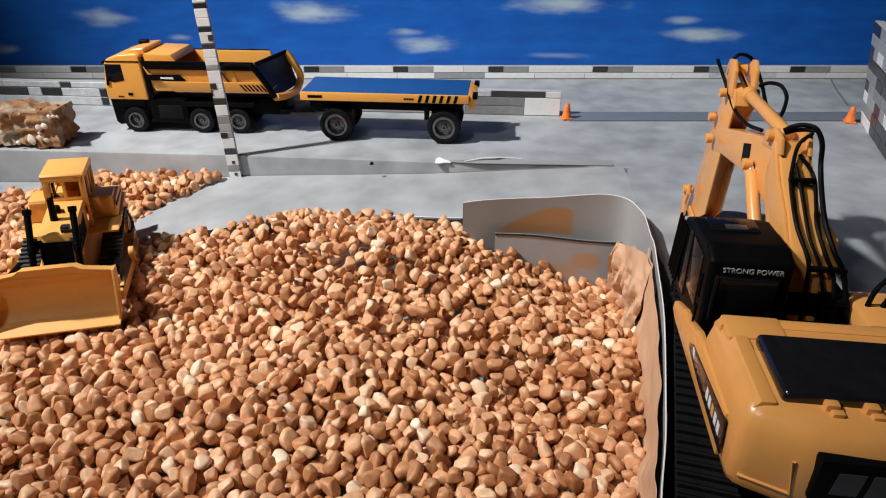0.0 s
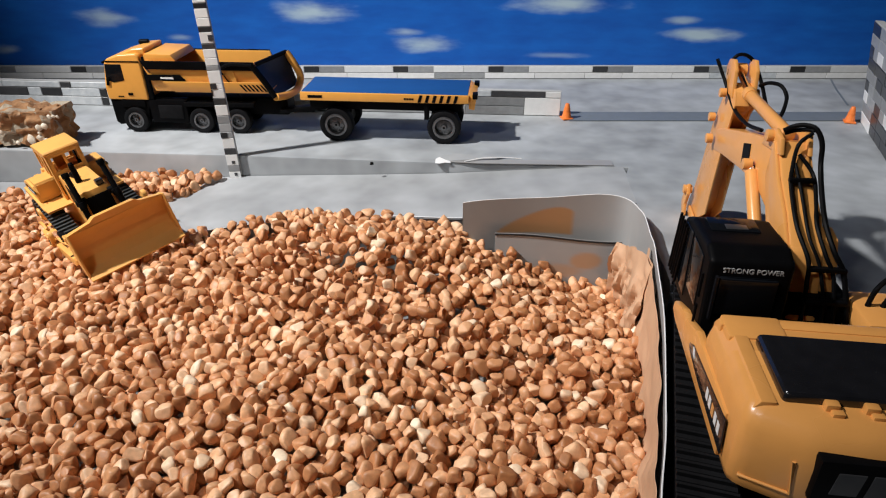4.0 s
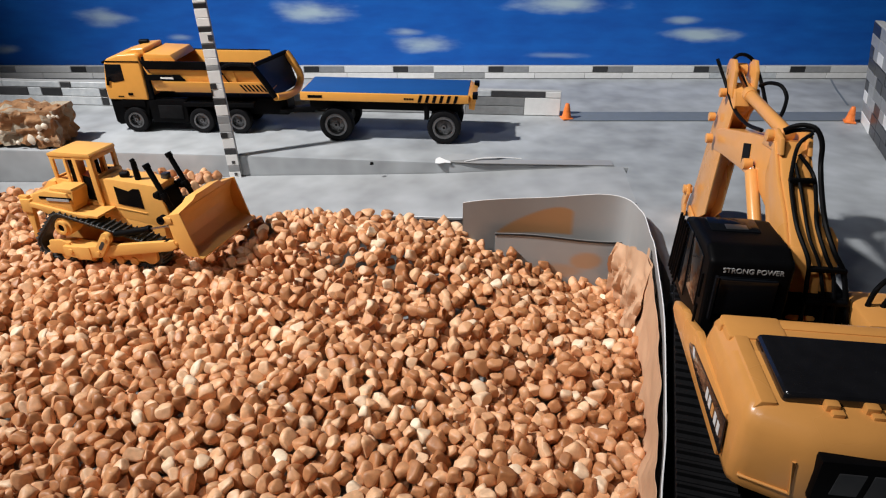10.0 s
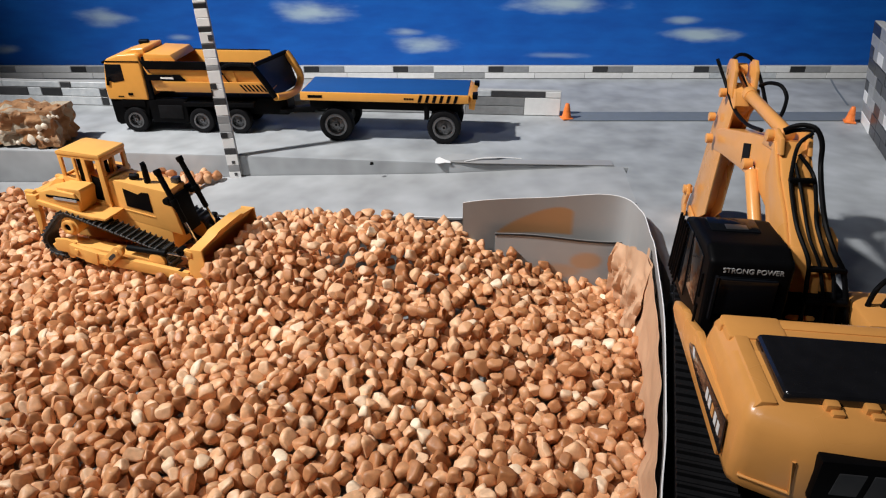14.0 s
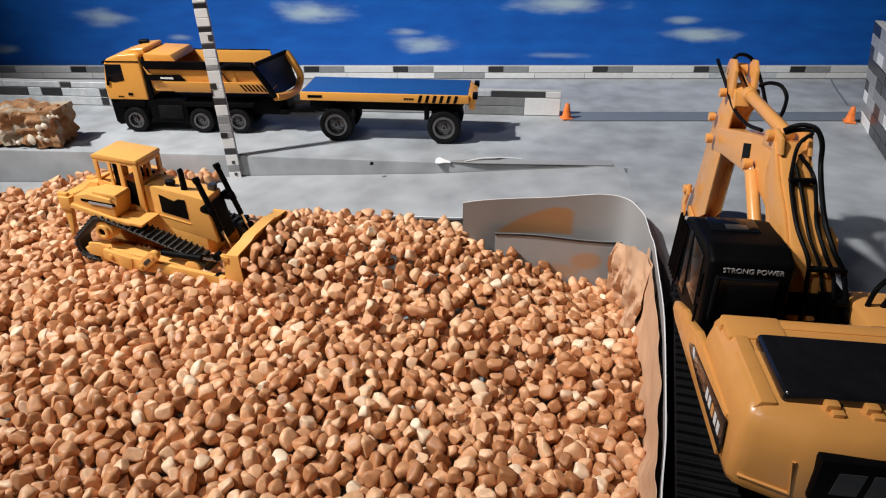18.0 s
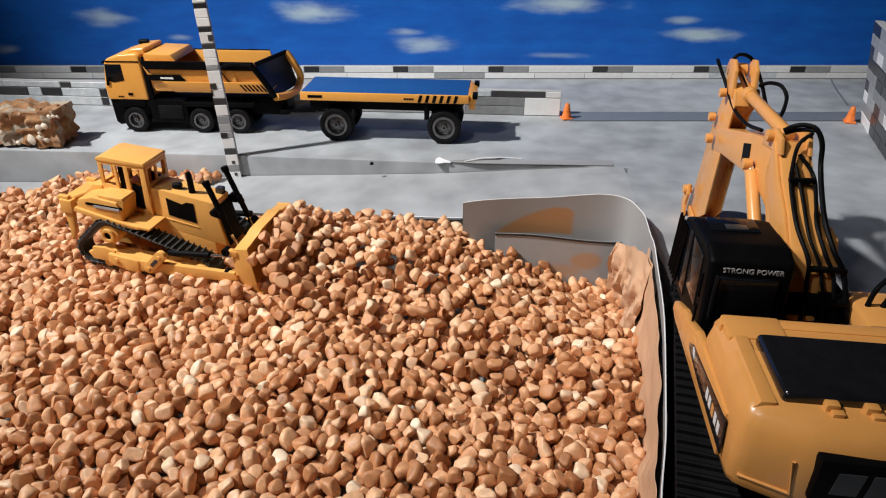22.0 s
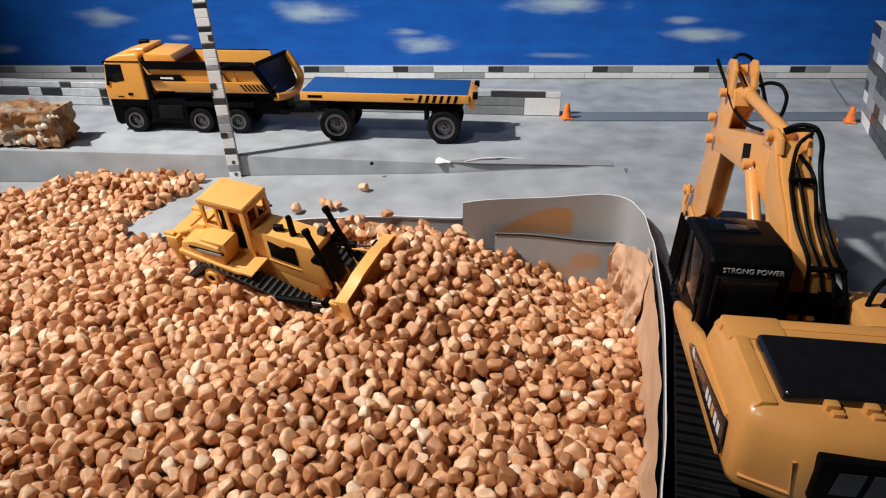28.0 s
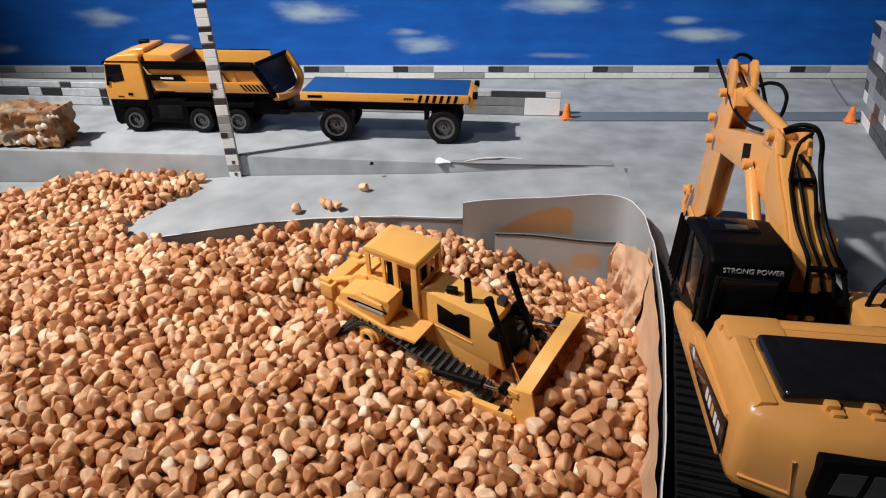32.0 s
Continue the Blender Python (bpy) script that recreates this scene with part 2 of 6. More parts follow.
def thick(points_rows, depth, bm=None):
    """A curved sheet from a grid of points, with a real thickness (pushed along +y/-normal by depth vector)."""
    own = bmesh.new()
    d = Vector(depth)
    a = [[own.verts.new(p) for p in row] for row in points_rows]
    b = [[own.verts.new(Vector(p) + d) for p in row] for row in points_rows]
    R, C = len(a), len(a[0])
    for i in range(R - 1):
        for j in range(C - 1):
            own.faces.new((a[i][j], a[i][j + 1], a[i + 1][j + 1], a[i + 1][j]))
            own.faces.new((b[i][j], b[i + 1][j], b[i + 1][j + 1], b[i][j + 1]))
    for i in range(R - 1):
        own.faces.new((a[i][0], a[i + 1][0], b[i + 1][0], b[i][0]))
        own.faces.new((a[i][-1], b[i][-1], b[i + 1][-1], a[i + 1][-1]))
    for j in range(C - 1):
        own.faces.new((a[0][j], b[0][j], b[0][j + 1], a[0][j + 1]))
        own.faces.new((a[-1][j], a[-1][j + 1], b[-1][j + 1], b[-1][j]))
    return merge(bm, own)


def thing(name, label, category, group=""):
    return tagged(new(name), label, category, group)


def structure(ob, label=""):
    return tagged(ob, label, kind="structure")


def lettering(text, size, m, mat, parent, name="lettering", depth=0.0004):
    cu = bpy.data.curves.new(name, "FONT")
    cu.body, cu.size, cu.extrude = text, size, depth
    cu.align_x, cu.align_y = "CENTER", "CENTER"
    tmp = new(name + "_curve", cu)
    me = bpy.data.meshes.new_from_object(tmp.evaluated_get(bpy.context.evaluated_depsgraph_get()))
    bpy.data.objects.remove(tmp)
    ob = new(name, me)
    me.materials.clear()
    me.materials.append(mat)
    ob.parent, ob.matrix_basis = parent, m
    return ob


# ---------------------------------------------------------------- structure
def flat(name, x0, x1, y0, y1, z0, z1, mat, label):
    return structure(finish(box(x0, x1, y0, y1, z0, z1), name, mat, smooth=False), label)


# unseen room shell, added to close the place and bounce lamp light
flat("floor", -3.0, 2.0, -2.2, 2.0, -0.16, -0.14, ROOM_FLOOR, "unseen dark room floor, added under the model landscape")
flat("wall_north", -3.0, 2.0, 2.0, 2.1, -0.16, 3.0, ROOM, "unseen plain room wall, added to close the place and bounce light")
flat("wall_south", -3.0, 2.0, -2.3, -2.2, -0.16, 3.0, ROOM, "unseen plain room wall, added to close the place and bounce light")
flat("wall_west", -3.1, -3.0, -2.3, 2.1, -0.16, 3.0, ROOM, "unseen plain room wall, added to close the place and bounce light")
flat("wall_east", 2.0, 2.1, -2.3, 2.1, -0.16, 3.0, ROOM, "unseen plain room wall, added to close the place and bounce light")
flat("ceiling", -3.1, 2.1, -2.3, 2.1, 3.0, 3.1, ROOM, "unseen plain ceiling, added to close the place and bounce light")

backdrop = structure(finish(box(-1.7, 1.7, 0, 0.008, -0.14, 0.75), "backdrop", SKY, smooth=False), "printed deep blue sky board with white clouds")
backdrop.location = (0, 1.615, 0)

STEP = [(-1.9, 1.15), (-0.80, 1.122), (-0.38, 1.096), (0.0, 1.060), (0.31, 1.040)]
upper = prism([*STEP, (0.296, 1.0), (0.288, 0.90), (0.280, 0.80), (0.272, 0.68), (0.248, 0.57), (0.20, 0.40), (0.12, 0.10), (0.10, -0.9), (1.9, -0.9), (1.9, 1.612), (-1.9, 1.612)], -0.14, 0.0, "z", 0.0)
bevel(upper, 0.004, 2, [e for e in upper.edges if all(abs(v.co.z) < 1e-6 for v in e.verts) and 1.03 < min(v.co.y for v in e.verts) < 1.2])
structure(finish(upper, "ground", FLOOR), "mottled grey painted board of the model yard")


def ramp_z(x):
    return float(np.interp(x, [-0.9, -0.50, -0.37, -0.20, 0.0, 0.27, 0.30], [-0.062, -0.055, -0.040, -0.029, -0.018, -0.00005, -0.00005]))


RIM = [(-0.474, 0.887), (-0.384, 0.893), (-0.288, 0.911), (-0.194, 0.917), (-0.073, 0.911), (0.029, 0.892), (0.16, 0.90), (0.30, 0.90)]


def rim_y(x):
    return float(np.interp(x, [p[0] for p in RIM], [p[1] for p in RIM]))


def step_y(x):
    return float(np.interp(x, [p[0] for p in STEP], [p[1] for p in STEP]))


rows = []
for i in range(9):
    row = []
    for j in range(49):
        x = -1.9 + 2.2 * (j / 48) if j < 16 else -1.167 + (0.30 + 1.167) * ((j - 16) / 32)
        x = min(x, 0.30)
        near = rim_y(x) if x > -0.47 else float(np.interp(x, [-1.9, -0.62, -0.47], [0.80, 0.80, 0.887]))
        y = near + (step_y(x) - 0.002 - near) * i / 8
        row.append((x, y, ramp_z(x) - 0.006 * (1 - i / 8) ** 3 * max(0.0, min(1.0, (0.25 - x) / 0.1)) + 0.0012 * math.sin(9 * x + 5 * y) * max(0.0, min(1.0, (0.25 - x) / 0.2))))
    rows.append(row)
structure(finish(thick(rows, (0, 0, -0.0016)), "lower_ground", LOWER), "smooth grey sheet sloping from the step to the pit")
rows = [[(x, rim_y(x) + 0.003 * k + 0.002, ramp_z(x) - 0.0085 - 0.11 * k / 3) for x in np.linspace(-0.474, 0.10, 24)] for k in range(4)]
structure(finish(thick(rows, (0, 0.0018, 0)), "pit_wall_back", SHEET), "grey plastic sheet lining the back of the pit")
# the highlight along the rim is put in as a thin white tube
structure(finish(tube([(x, rim_y(x) + 0.0004, ramp_z(x) - 0.0058) for x in np.linspace(-0.474, 0.10, 24)], 0.0008, 6, steps=2), "rim_edge", EDGE), "thin white tube painting a highlight along the grey sheet's edge")
structure(finish(box(-1.9, 0.30, -0.5, 1.10, -0.139, -0.13), "pit_floor", SHEET, smooth=False), "grey bottom of the pebble pit")

# torn tape, marks and the floor stripe
structure(finish(prism([(-0.014, 1.068), (0.285, 1.066), (0.285, 1.042), (0.06, 1.052), (0.0, 1.060)], 0.0012, 0.0022, "z"), "tape_strip", SHEET, smooth=False), "grey tape laid over the board's edge")
flap = thick([[(-0.012, 1.064, 0.0012), (0.014, 1.063, 0.002), (0.05, 1.066, 0.003), (0.085, 1.070, 0.0024)], [(-0.006, 1.083, 0.003), (0.022, 1.086, 0.006), (0.06, 1.083, 0.0045), (0.11, 1.078, 0.0024)]], (0, 0, 0.0004))
structure(finish(flap, "tape_flap", LOWER), "loose grey flap of tape lifting from the board")
torn = thick([[(-0.0135, 1.056, 0.0003), (-0.006, 1.054, 0.0003), (0.003, 1.057, 0.0008), (0.013, 1.056, 0.0008)], [(-0.0125, 1.066, 0.004), (-0.006, 1.069, 0.006), (0.002, 1.064, 0.004), (0.012, 1.060, 0.002)]], (0, 0, 0.0006))
structure(finish(torn, "torn_tape", EDGE), "torn white corner of lifted tape")
structure(finish(tube([(0.036, 1.0570, 0.0030), (0.066, 1.0655, 0.0055), (0.10, 1.0705, 0.0050), (0.134, 1.0715, 0.0024)], 0.0011, 6), "torn_edge", EDGE), "thin white torn edge of tape")
seam = [(0.9314, 1.600), (0.895, 1.50), (0.8594, 1.3865)]
structure(finish(prism([(x - 0.0022, y) for x, y in seam] + [(x + 0.0022, y) for x, y in seam[::-1]], 0.0006, 0.0012, "z"), "floor_seam", STRIPE, smooth=False), "dark joint line in the grey board")
structure(finish(box(0.25, 0.862, 1.280, 1.336, 0.0012, 0.002), "stripe", STRIPE, smooth=False), "blue-grey stripe across the grey board")
# two small black dots on the board, built as short studs
for x, y, s in ((-0.12, 1.052, 0.0035), (-0.70, 1.128, 0.004)):
    structure(finish(rod((x, y, 0.0), (x, y, 0.0035), s, s * 0.7, 10), "screw_mark", BLACK), "small black dot on the board")


# ---------------------------------------------------------------- tiled walls
TILE_KINDS = {"w": T_WHITE, "g": T_GREY, "d": T_DARK, "m": T_MARBLE}
TILE_MESH = {}


def tile_row(parent, start, along, up, out, z0, height, pattern, seed, gap=0.0012, proud=0.0016):
    """Tiles laid end to end: pattern is a string of kinds with their lengths in units of a hundredth of a metre."""
    rnd = random.Random(seed)
    start, along, up, out = Vector(start), Vector(along).normalized(), Vector(up), Vector(out).normalized()
    s = 0.0
    for kind, length in pattern:
        size = (round(length, 4), round(height, 4), kind)
        if size not in TILE_MESH:
            bm = box(gap / 2, length - gap / 2, -proud, 0.001, gap / 2, height - gap / 2, 0.0005, segments=1)
            bmesh.ops.recalc_face_normals(bm, faces=bm.faces[:])
            me = bpy.data.meshes.new("tile")
            bm.to_mesh(me)
            bm.free()
            me.materials.append(TILE_KINDS[kind])
            TILE_MESH[size] = me
        ob = new("tile", TILE_MESH[size])
        o = start + along * s + up * z0 + out * rnd.uniform(0, 0.0006)
        m = Matrix.Identity(4)
        for k, v in enumerate((along, -out, up)):
            for r in range(3):
                m[r][k] = v[r]
        ob.parent = parent
        ob.matrix_basis = parent.matrix_basis.inverted() @ (Matrix.Translation(o) @ m)
        s += length


def pattern(total, seed, kinds="wwwggdm", sizes=(0.05, 0.07, 0.09, 0.12)):
    rnd = random.Random(seed)
    out, s = [], 0.0
    while s < total - 0.012:
        length = min(rnd.choice(sizes), total - s)
        out.append((rnd.choice(kinds), length))
        s += length
    return out


# strip of tiles at the foot of the backdrop
back = structure(finish(box(-1.6, 1.6, 1.603, 1.613, 0.0, 0.0305), "wall_strip_back", GROUT, smooth=False), "low strip of black, white and grey tiles along the sky board")
cuts = [-1.345, -1.118, -0.889, -0.72, -0.545, -0.332, -0.119, 0.109, 0.358, 0.600, 0.830, 1.06, 1.29, 1.52]
pat = [("m", cuts[0] + 1.6)]
for k, (x0, x1) in enumerate(zip(cuts, cuts[1:])):
    rest = x1 - x0 - 0.036 - 0.060
    pat += [("d", 0.036), ("g", 0.060)] + ([("w", rest)] if k % 3 else [("w", rest * 0.55), ("w", rest * 0.45)])
pat += [("d", 0.036), ("w", 0.044)]
tile_row(back, (-1.6, 1.603, 0), (1, 0, 0), Vector((0, 0, 1)), (0, -1, 0), 0.0155, 0.0148, pat, 3)
tile_row(back, (-1.6, 1.603, 0), (1, 0, 0), Vector((0, 0, 1)), (0, -1, 0), 0.0012, 0.0140, pattern(3.2, 8, "wwwwgwm", (0.09, 0.12, 0.16)), 4)

# low wall behind the truck
a, b = Vector((-1.25, 1.427, 0)), Vector((0.236, 1.313, 0))
along = (b - a).normalized()
out = Vector((along.y, -along.x, 0))
low = structure(finish(prism([(a.x, a.y), (b.x, b.y), (b.x - out.x * 0.012, b.y - out.y * 0.012), (a.x - out.x * 0.012, a.y - out.y * 0.012)], 0.0, 0.0505, "z"), "wall_low", GROUT, smooth=False), "low wall of marbled grey tiles behind the truck")
L = (b - a).length
tile_row(low, a, along, Vector((0, 0, 1)), out, 0.0375, 0.0125, [("m", 0.19), ("m", 0.13), ("m", 0.128), ("d", 0.023), ("m", 0.12), ("m", 0.18), ("g", 0.13), ("w", L - 0.901 - 0.219), ("m", 0.08), ("d", 0.108), ("w", 0.031)], 5)
tile_row(low, a, along, Vector((0, 0, 1)), out, 0.0195, 0.0175, [("m", 0.20), ("d", 0.173), ("m", 0.030), ("d", 0.044), ("m", 0.084), ("d", 0.015), ("m", 0.2), ("g", 0.15), ("m", L - 0.896 - 0.19), ("g", 0.118)], 6)
tile_row(low, a, along, Vector((0, 0, 1)), out, 0.001, 0.0180, [("m", 0.3), ("m", 0.231), ("d", 0.015), ("m", 0.3), ("g", L - 0.846 - 0.19), ("g", 0.118)], 7)
tile_row(low, a + along * (L - 0.072), along, Vector((0, 0, 1)), out, 0.001, 0.036, [("w", 0.072)], 8)

# tiled wall at the right-hand edge of the yard
a, b = Vector((0.83, 1.281, 0)), Vector((0.64, 0.72, 0))
along = (b - a).normalized()
out = Vector((along.y, -along.x, 0))
lean = Vector((-0.165, 0.0, 1.0)).normalized()
wall = bmesh.new()
vs = [wall.verts.new(p + q) for q in (Vector((0, 0, 0)), lean * 0.195) for p in (a, b, b - out * 0.014, a - out * 0.014)]
for f in ((0, 1, 2, 3), (4, 5, 6, 7), (0, 1, 5, 4), (1, 2, 6, 5), (2, 3, 7, 6), (3, 0, 4, 7)):
    wall.faces.new([vs[i] for i in f])
side = structure(finish(wall, "wall_side", GROUT, smooth=False), "leaning wall of mixed grey, white and black mosaic tiles")
n_lean = along.cross(lean)
if n_lean.dot(out) < 0:
    n_lean = -n_lean
# mix holds extra grey and black tiles to paint the wall's dimmer light
for k in range(9):
    tile_row(side, a, along, lean, n_lean, 0.001 + k * 0.0215, 0.0212, pattern((b - a).length, 40 + k, "wgdgdgdg", (0.03, 0.045, 0.06, 0.08)), 20 + k)

# upright tile pole standing at the step
pole = thing("marker_pole", "tall upright strip of black, white and grey tiles at the step", "pole")
pole.matrix_basis = pose(-0.364, 1.088, -0.041, 0, -2.6, 0) @ pose(0, 0, 0.041)
part("core", box(-0.0098, 0.0098, 0.0, 0.006, -0.041, 0.275), GROUT, pole)
bands = [("w", 0.2750, 0.2575), ("w", 0.2575, 0.2534), ("d", 0.2534, 0.2451), ("w", 0.2451, 0.231), ("w", 0.231, 0.218), ("d", 0.218, 0.2094), ("w", 0.2094, 0.192),
         ("d", 0.192, 0.1832), ("w", 0.1832, 0.169), ("w", 0.169, 0.1572), ("g", 0.1572, 0.1491), ("w", 0.1491, 0.1279), ("w", 0.1279, 0.1186), ("w", 0.1186, 0.1035), ("d", 0.1035, 0.092), ("w", 0.092, 0.0736), ("g", 0.0736, 0.060), ("g", 0.060, 0.045),
         ("g", 0.045, 0.034), ("w", 0.034, 0.0157), ("d", 0.0157, 0.0043), ("w", 0.0043, -0.0155), ("g", -0.0155, -0.0271), ("w", -0.0271, -0.041)]
for kind, hi_z, lo_z in bands:
    part("tile", box(-0.0101, 0.0101, -0.0025, 0.001, lo_z + 0.0004, hi_z - 0.0004, 0.0004, segments=1), TILE_KINDS[kind], pole)
# small black tiles set into the white ones
for x0, x1, z0, z1 in ((0.0030, 0.0102, 0.196, 0.205), (-0.0102, 0.000, 0.1192, 0.1275), (-0.0102, 0.0010, 0.0352, 0.0440), (-0.001, 0.0045, -0.0125, -0.0070), (-0.0005, 0.0045, -0.0345, -0.0290), (-0.0102, -0.008, 0.108, 0.118)):
    part("tile", box(x0, x1, -0.0032, 0.0, z0, z1), T_DARK, pole)

# ---------------------------------------------------------------- pit lining
RIM_LINE = [(0.028, 0.845), (0.145, 0.856), (0.247, 0.851), (0.266, 0.808), (0.261, 0.74), (0.251, 0.68), (0.224, 0.557), (0.183, 0.41), (0.151, 0.31), (0.135, 0.20)]
pts = spline([(x, y, 0) for x, y in RIM_LINE], 6)
top = [0.022 + 0.007 * min(i / 10, 1) + 0.0012 * math.sin(i * 0.75) for i in range(len(pts))]
rows = [[(p.x + (0.006 if i > 16 else 0.0) * k / 24, p.y + (0.006 if i <= 16 else 0.0) * (1 - k / 24), top[i] - (top[i] + 0.125) * k / 24) for i, p in enumerate(pts)] for k in range(25)]
sheet = thing("pit_screen", "bent grey plastic sheet with a white edge and an orange stain", "plastic sheet")


def smooth_step(a, b, x):
    t = max(0.0, min(1.0, (x - a) / (b - a)))
    return t * t * (3 - 2 * t)


def dusty(ob, mask):
    """Stores how dusty the sheet is at each point."""
    at = ob.data.attributes.new("dust", "FLOAT", "POINT")
    for v in ob.data.vertices:
        at.data[v.index].value = mask(v.co.x, v.co.y, v.co.z)


def dust_material():
    m = material("stained_plastic_sheet", (0.345, 0.34, 0.335), 0.36, spread=0.07, scale=18)
    nt = m.node_tree
    p = nt.nodes["Principled BSDF"]
    old = p.inputs["Base Color"].links[0].from_socket
    at = nt.nodes.new("ShaderNodeAttribute")
    at.attribute_name = "dust"
    mix = nt.nodes.new("ShaderNodeMix")
    mix.data_type = "RGBA"
    mix.inputs["B"].default_value = (*DUST, 1)
    nt.links.new(at.outputs["Fac"], mix.inputs["Factor"])
    nt.links.new(old, mix.inputs["A"])
    nt.links.new(mix.outputs["Result"], p.inputs["Base Color"])
    return m


STAINED = dust_material()


def upper_dust(x, y, z):
    if y < 0.835:
        return 0.0
    u = (x - 0.078) / 0.112
    if u < 0:
        return 0.0
    hi = -0.026 + 0.050 * min(u, 1) ** 0.7 * (1 - 0.42 * min(u, 1) ** 5)
    lo = -0.027 - 0.006 * u ** 2
    return 0.85 * smooth_step(hi + 0.0015, hi - 0.0025, z) * smooth_step(lo - 0.002, lo + 0.001, z) * smooth_step(1.02, 0.94, u)


def lower_dust(x, y, z):
    a = smooth_step(1.25, 0.75, math.hypot((x - 0.206) / 0.023, (z + 0.0620) / 0.0125))
    b = smooth_step(1.3, 0.7, math.hypot((x - 0.158) / 0.042, (z + 0.0770) / 0.0110))
    return max(0.65 * a, 0.5 * b)


fine = []
for row in rows[:14]:
    ps = [Vector(q) for q in row]
    fine.append(spline(ps[:21], 5)[:-1] + ps[20:])
grid = []
for ra, rb in zip(fine, fine[1:]):
    grid += [[a_p.lerp(b_p, k / 3) for a_p, b_p in zip(ra, rb)] for k in range(3)]
grid.append(fine[-1])
dusty(part("panel", thick(grid, (0.0012, 0.0012, 0)), STAINED, sheet), upper_dust)
part("lower_panel", thick(rows[13:], (0.0012, 0.0012, 0)), SHEET, sheet)
part("edge", tube([(p.x + 0.0006, p.y + 0.0006 + (0.006 if i <= 16 else 0), top[i] + 0.0003) for i, p in enumerate(pts)], 0.00065, 6, steps=1), EDGE, sheet, "white cut edge")
inner = thing("inner_screen", "lower grey plastic sheet leaning inside the pit screen", "plastic sheet")
rows = [[(0.074 + 0.182 * u, 0.838 - 0.0006 * k, -0.0195 - 0.0142 * u + 0.0018 * math.sin(6 * u) - 0.004 * k) for u in np.linspace(0, 1, 60)] for k in range(22)]
dusty(part("panel", thick(rows, (0, 0.0012, 0)), STAINED, inner), lower_dust)
part("edge", tube([(p[0], p[1] - 0.0004, p[2] + 0.0010) for p in rows[0]], 0.0005, 6, steps=1), T_GREY, inner, "pale cut edge")
# the shadow under the sheet's edge is put in as a dark tube
part("joint", tube([(p[0], p[1] - 0.0006, p[2] - 0.0006) for p in rows[0]], 0.0013, 6, steps=1), T_DARK, inner, "dark line painting the edge's shadow at the joint")

# crumpled brown paper along the right side of the pit
paper = thing("paper_lining", "crumpled brown packing paper inside the pit screen", "paper")
side_pts = spline([p for p in pts if p.y < 0.815][::3], 12)
n_side = len(side_pts)


def crease(s, f, k):
    """Sharp long folds that run down and along the sheet."""
    a = abs(noise.noise(Vector((s * 11 + f * 1.6, f * 1.1, k))))
    b = abs(noise.noise(Vector((s * 27 - f * 3.0, f * 2.2, k + 5.5))))
    return 0.012 * (0.4 - a) + 0.005 * (0.4 - b)


def paper_sheet(name, lo, hi, out0, out1, z0, z1, k, drop=0.0):
    rows = []
    for j in range(23):
        f = j / 22
        row = []
        for i in range(int(lo * (n_side - 1)), int(hi * (n_side - 1)) + 1):
            p, s = side_pts[i], i / (n_side - 1)
            c = max(crease(s, f, k) * (0.45 + 1.3 * f), -0.0018)
            edge = 0.0022 * noise.noise(Vector((s * 19, k, 0.4)))
            row.append((p.x - out0 - (out1 - out0) * f - c, p.y + 0.3 * c, z0 + (z1 - z0) * f + edge - drop * max(0.0, 0.11 - s) / 0.11))
        rows.append(row)
    return part(name, thick(rows, (0.0006, 0, 0)), PAPER, paper)


paper_sheet("long_fold", 0.21, 1.0, 0.0030, 0.008, 0.0185, -0.100, 2.0, 0.0)
top_line = spline([(0.246, 0.829, -0.0275), (0.2505, 0.805, -0.020), (0.2525, 0.77, -0.004), (0.2520, 0.725, 0.012), (0.2485, 0.680, 0.0175)], 8)
low_line = spline([(0.238, 0.806, -0.092), (0.246, 0.780, -0.092), (0.245, 0.752, -0.090), (0.242, 0.715, -0.088), (0.236, 0.675, -0.086)], 8)
bunch = []
for j in range(29):
    f = j / 28
    row = []
    for i, (p, q) in enumerate(zip(top_line, low_line)):
        u = i / (len(top_line) - 1)
        fade = 0.25 + 0.75 * min(1.0, f * 2.0) * (1 - 0.45 * u)
        c = (abs(noise.noise(Vector((u * 5.5 + f * 0.9, f * 1.8, 1.7)))) * 0.034 + abs(noise.noise(Vector((u * 11, f * 5.0, 4.1)))) * 0.013) * fade
        b = p.lerp(q, f)
        row.append((b.x - 0.8 * c, b.y - 0.75 * c, b.z + 0.35 * c + 0.003 * noise.noise(Vector((u * 9, 2.2, 0))) * (1 - f)))
    bunch.append(row)
part("bunched_end", thick(bunch, (0.0005, 0.0003, 0)), PAPER, paper, "bunched crumpled end of the paper")


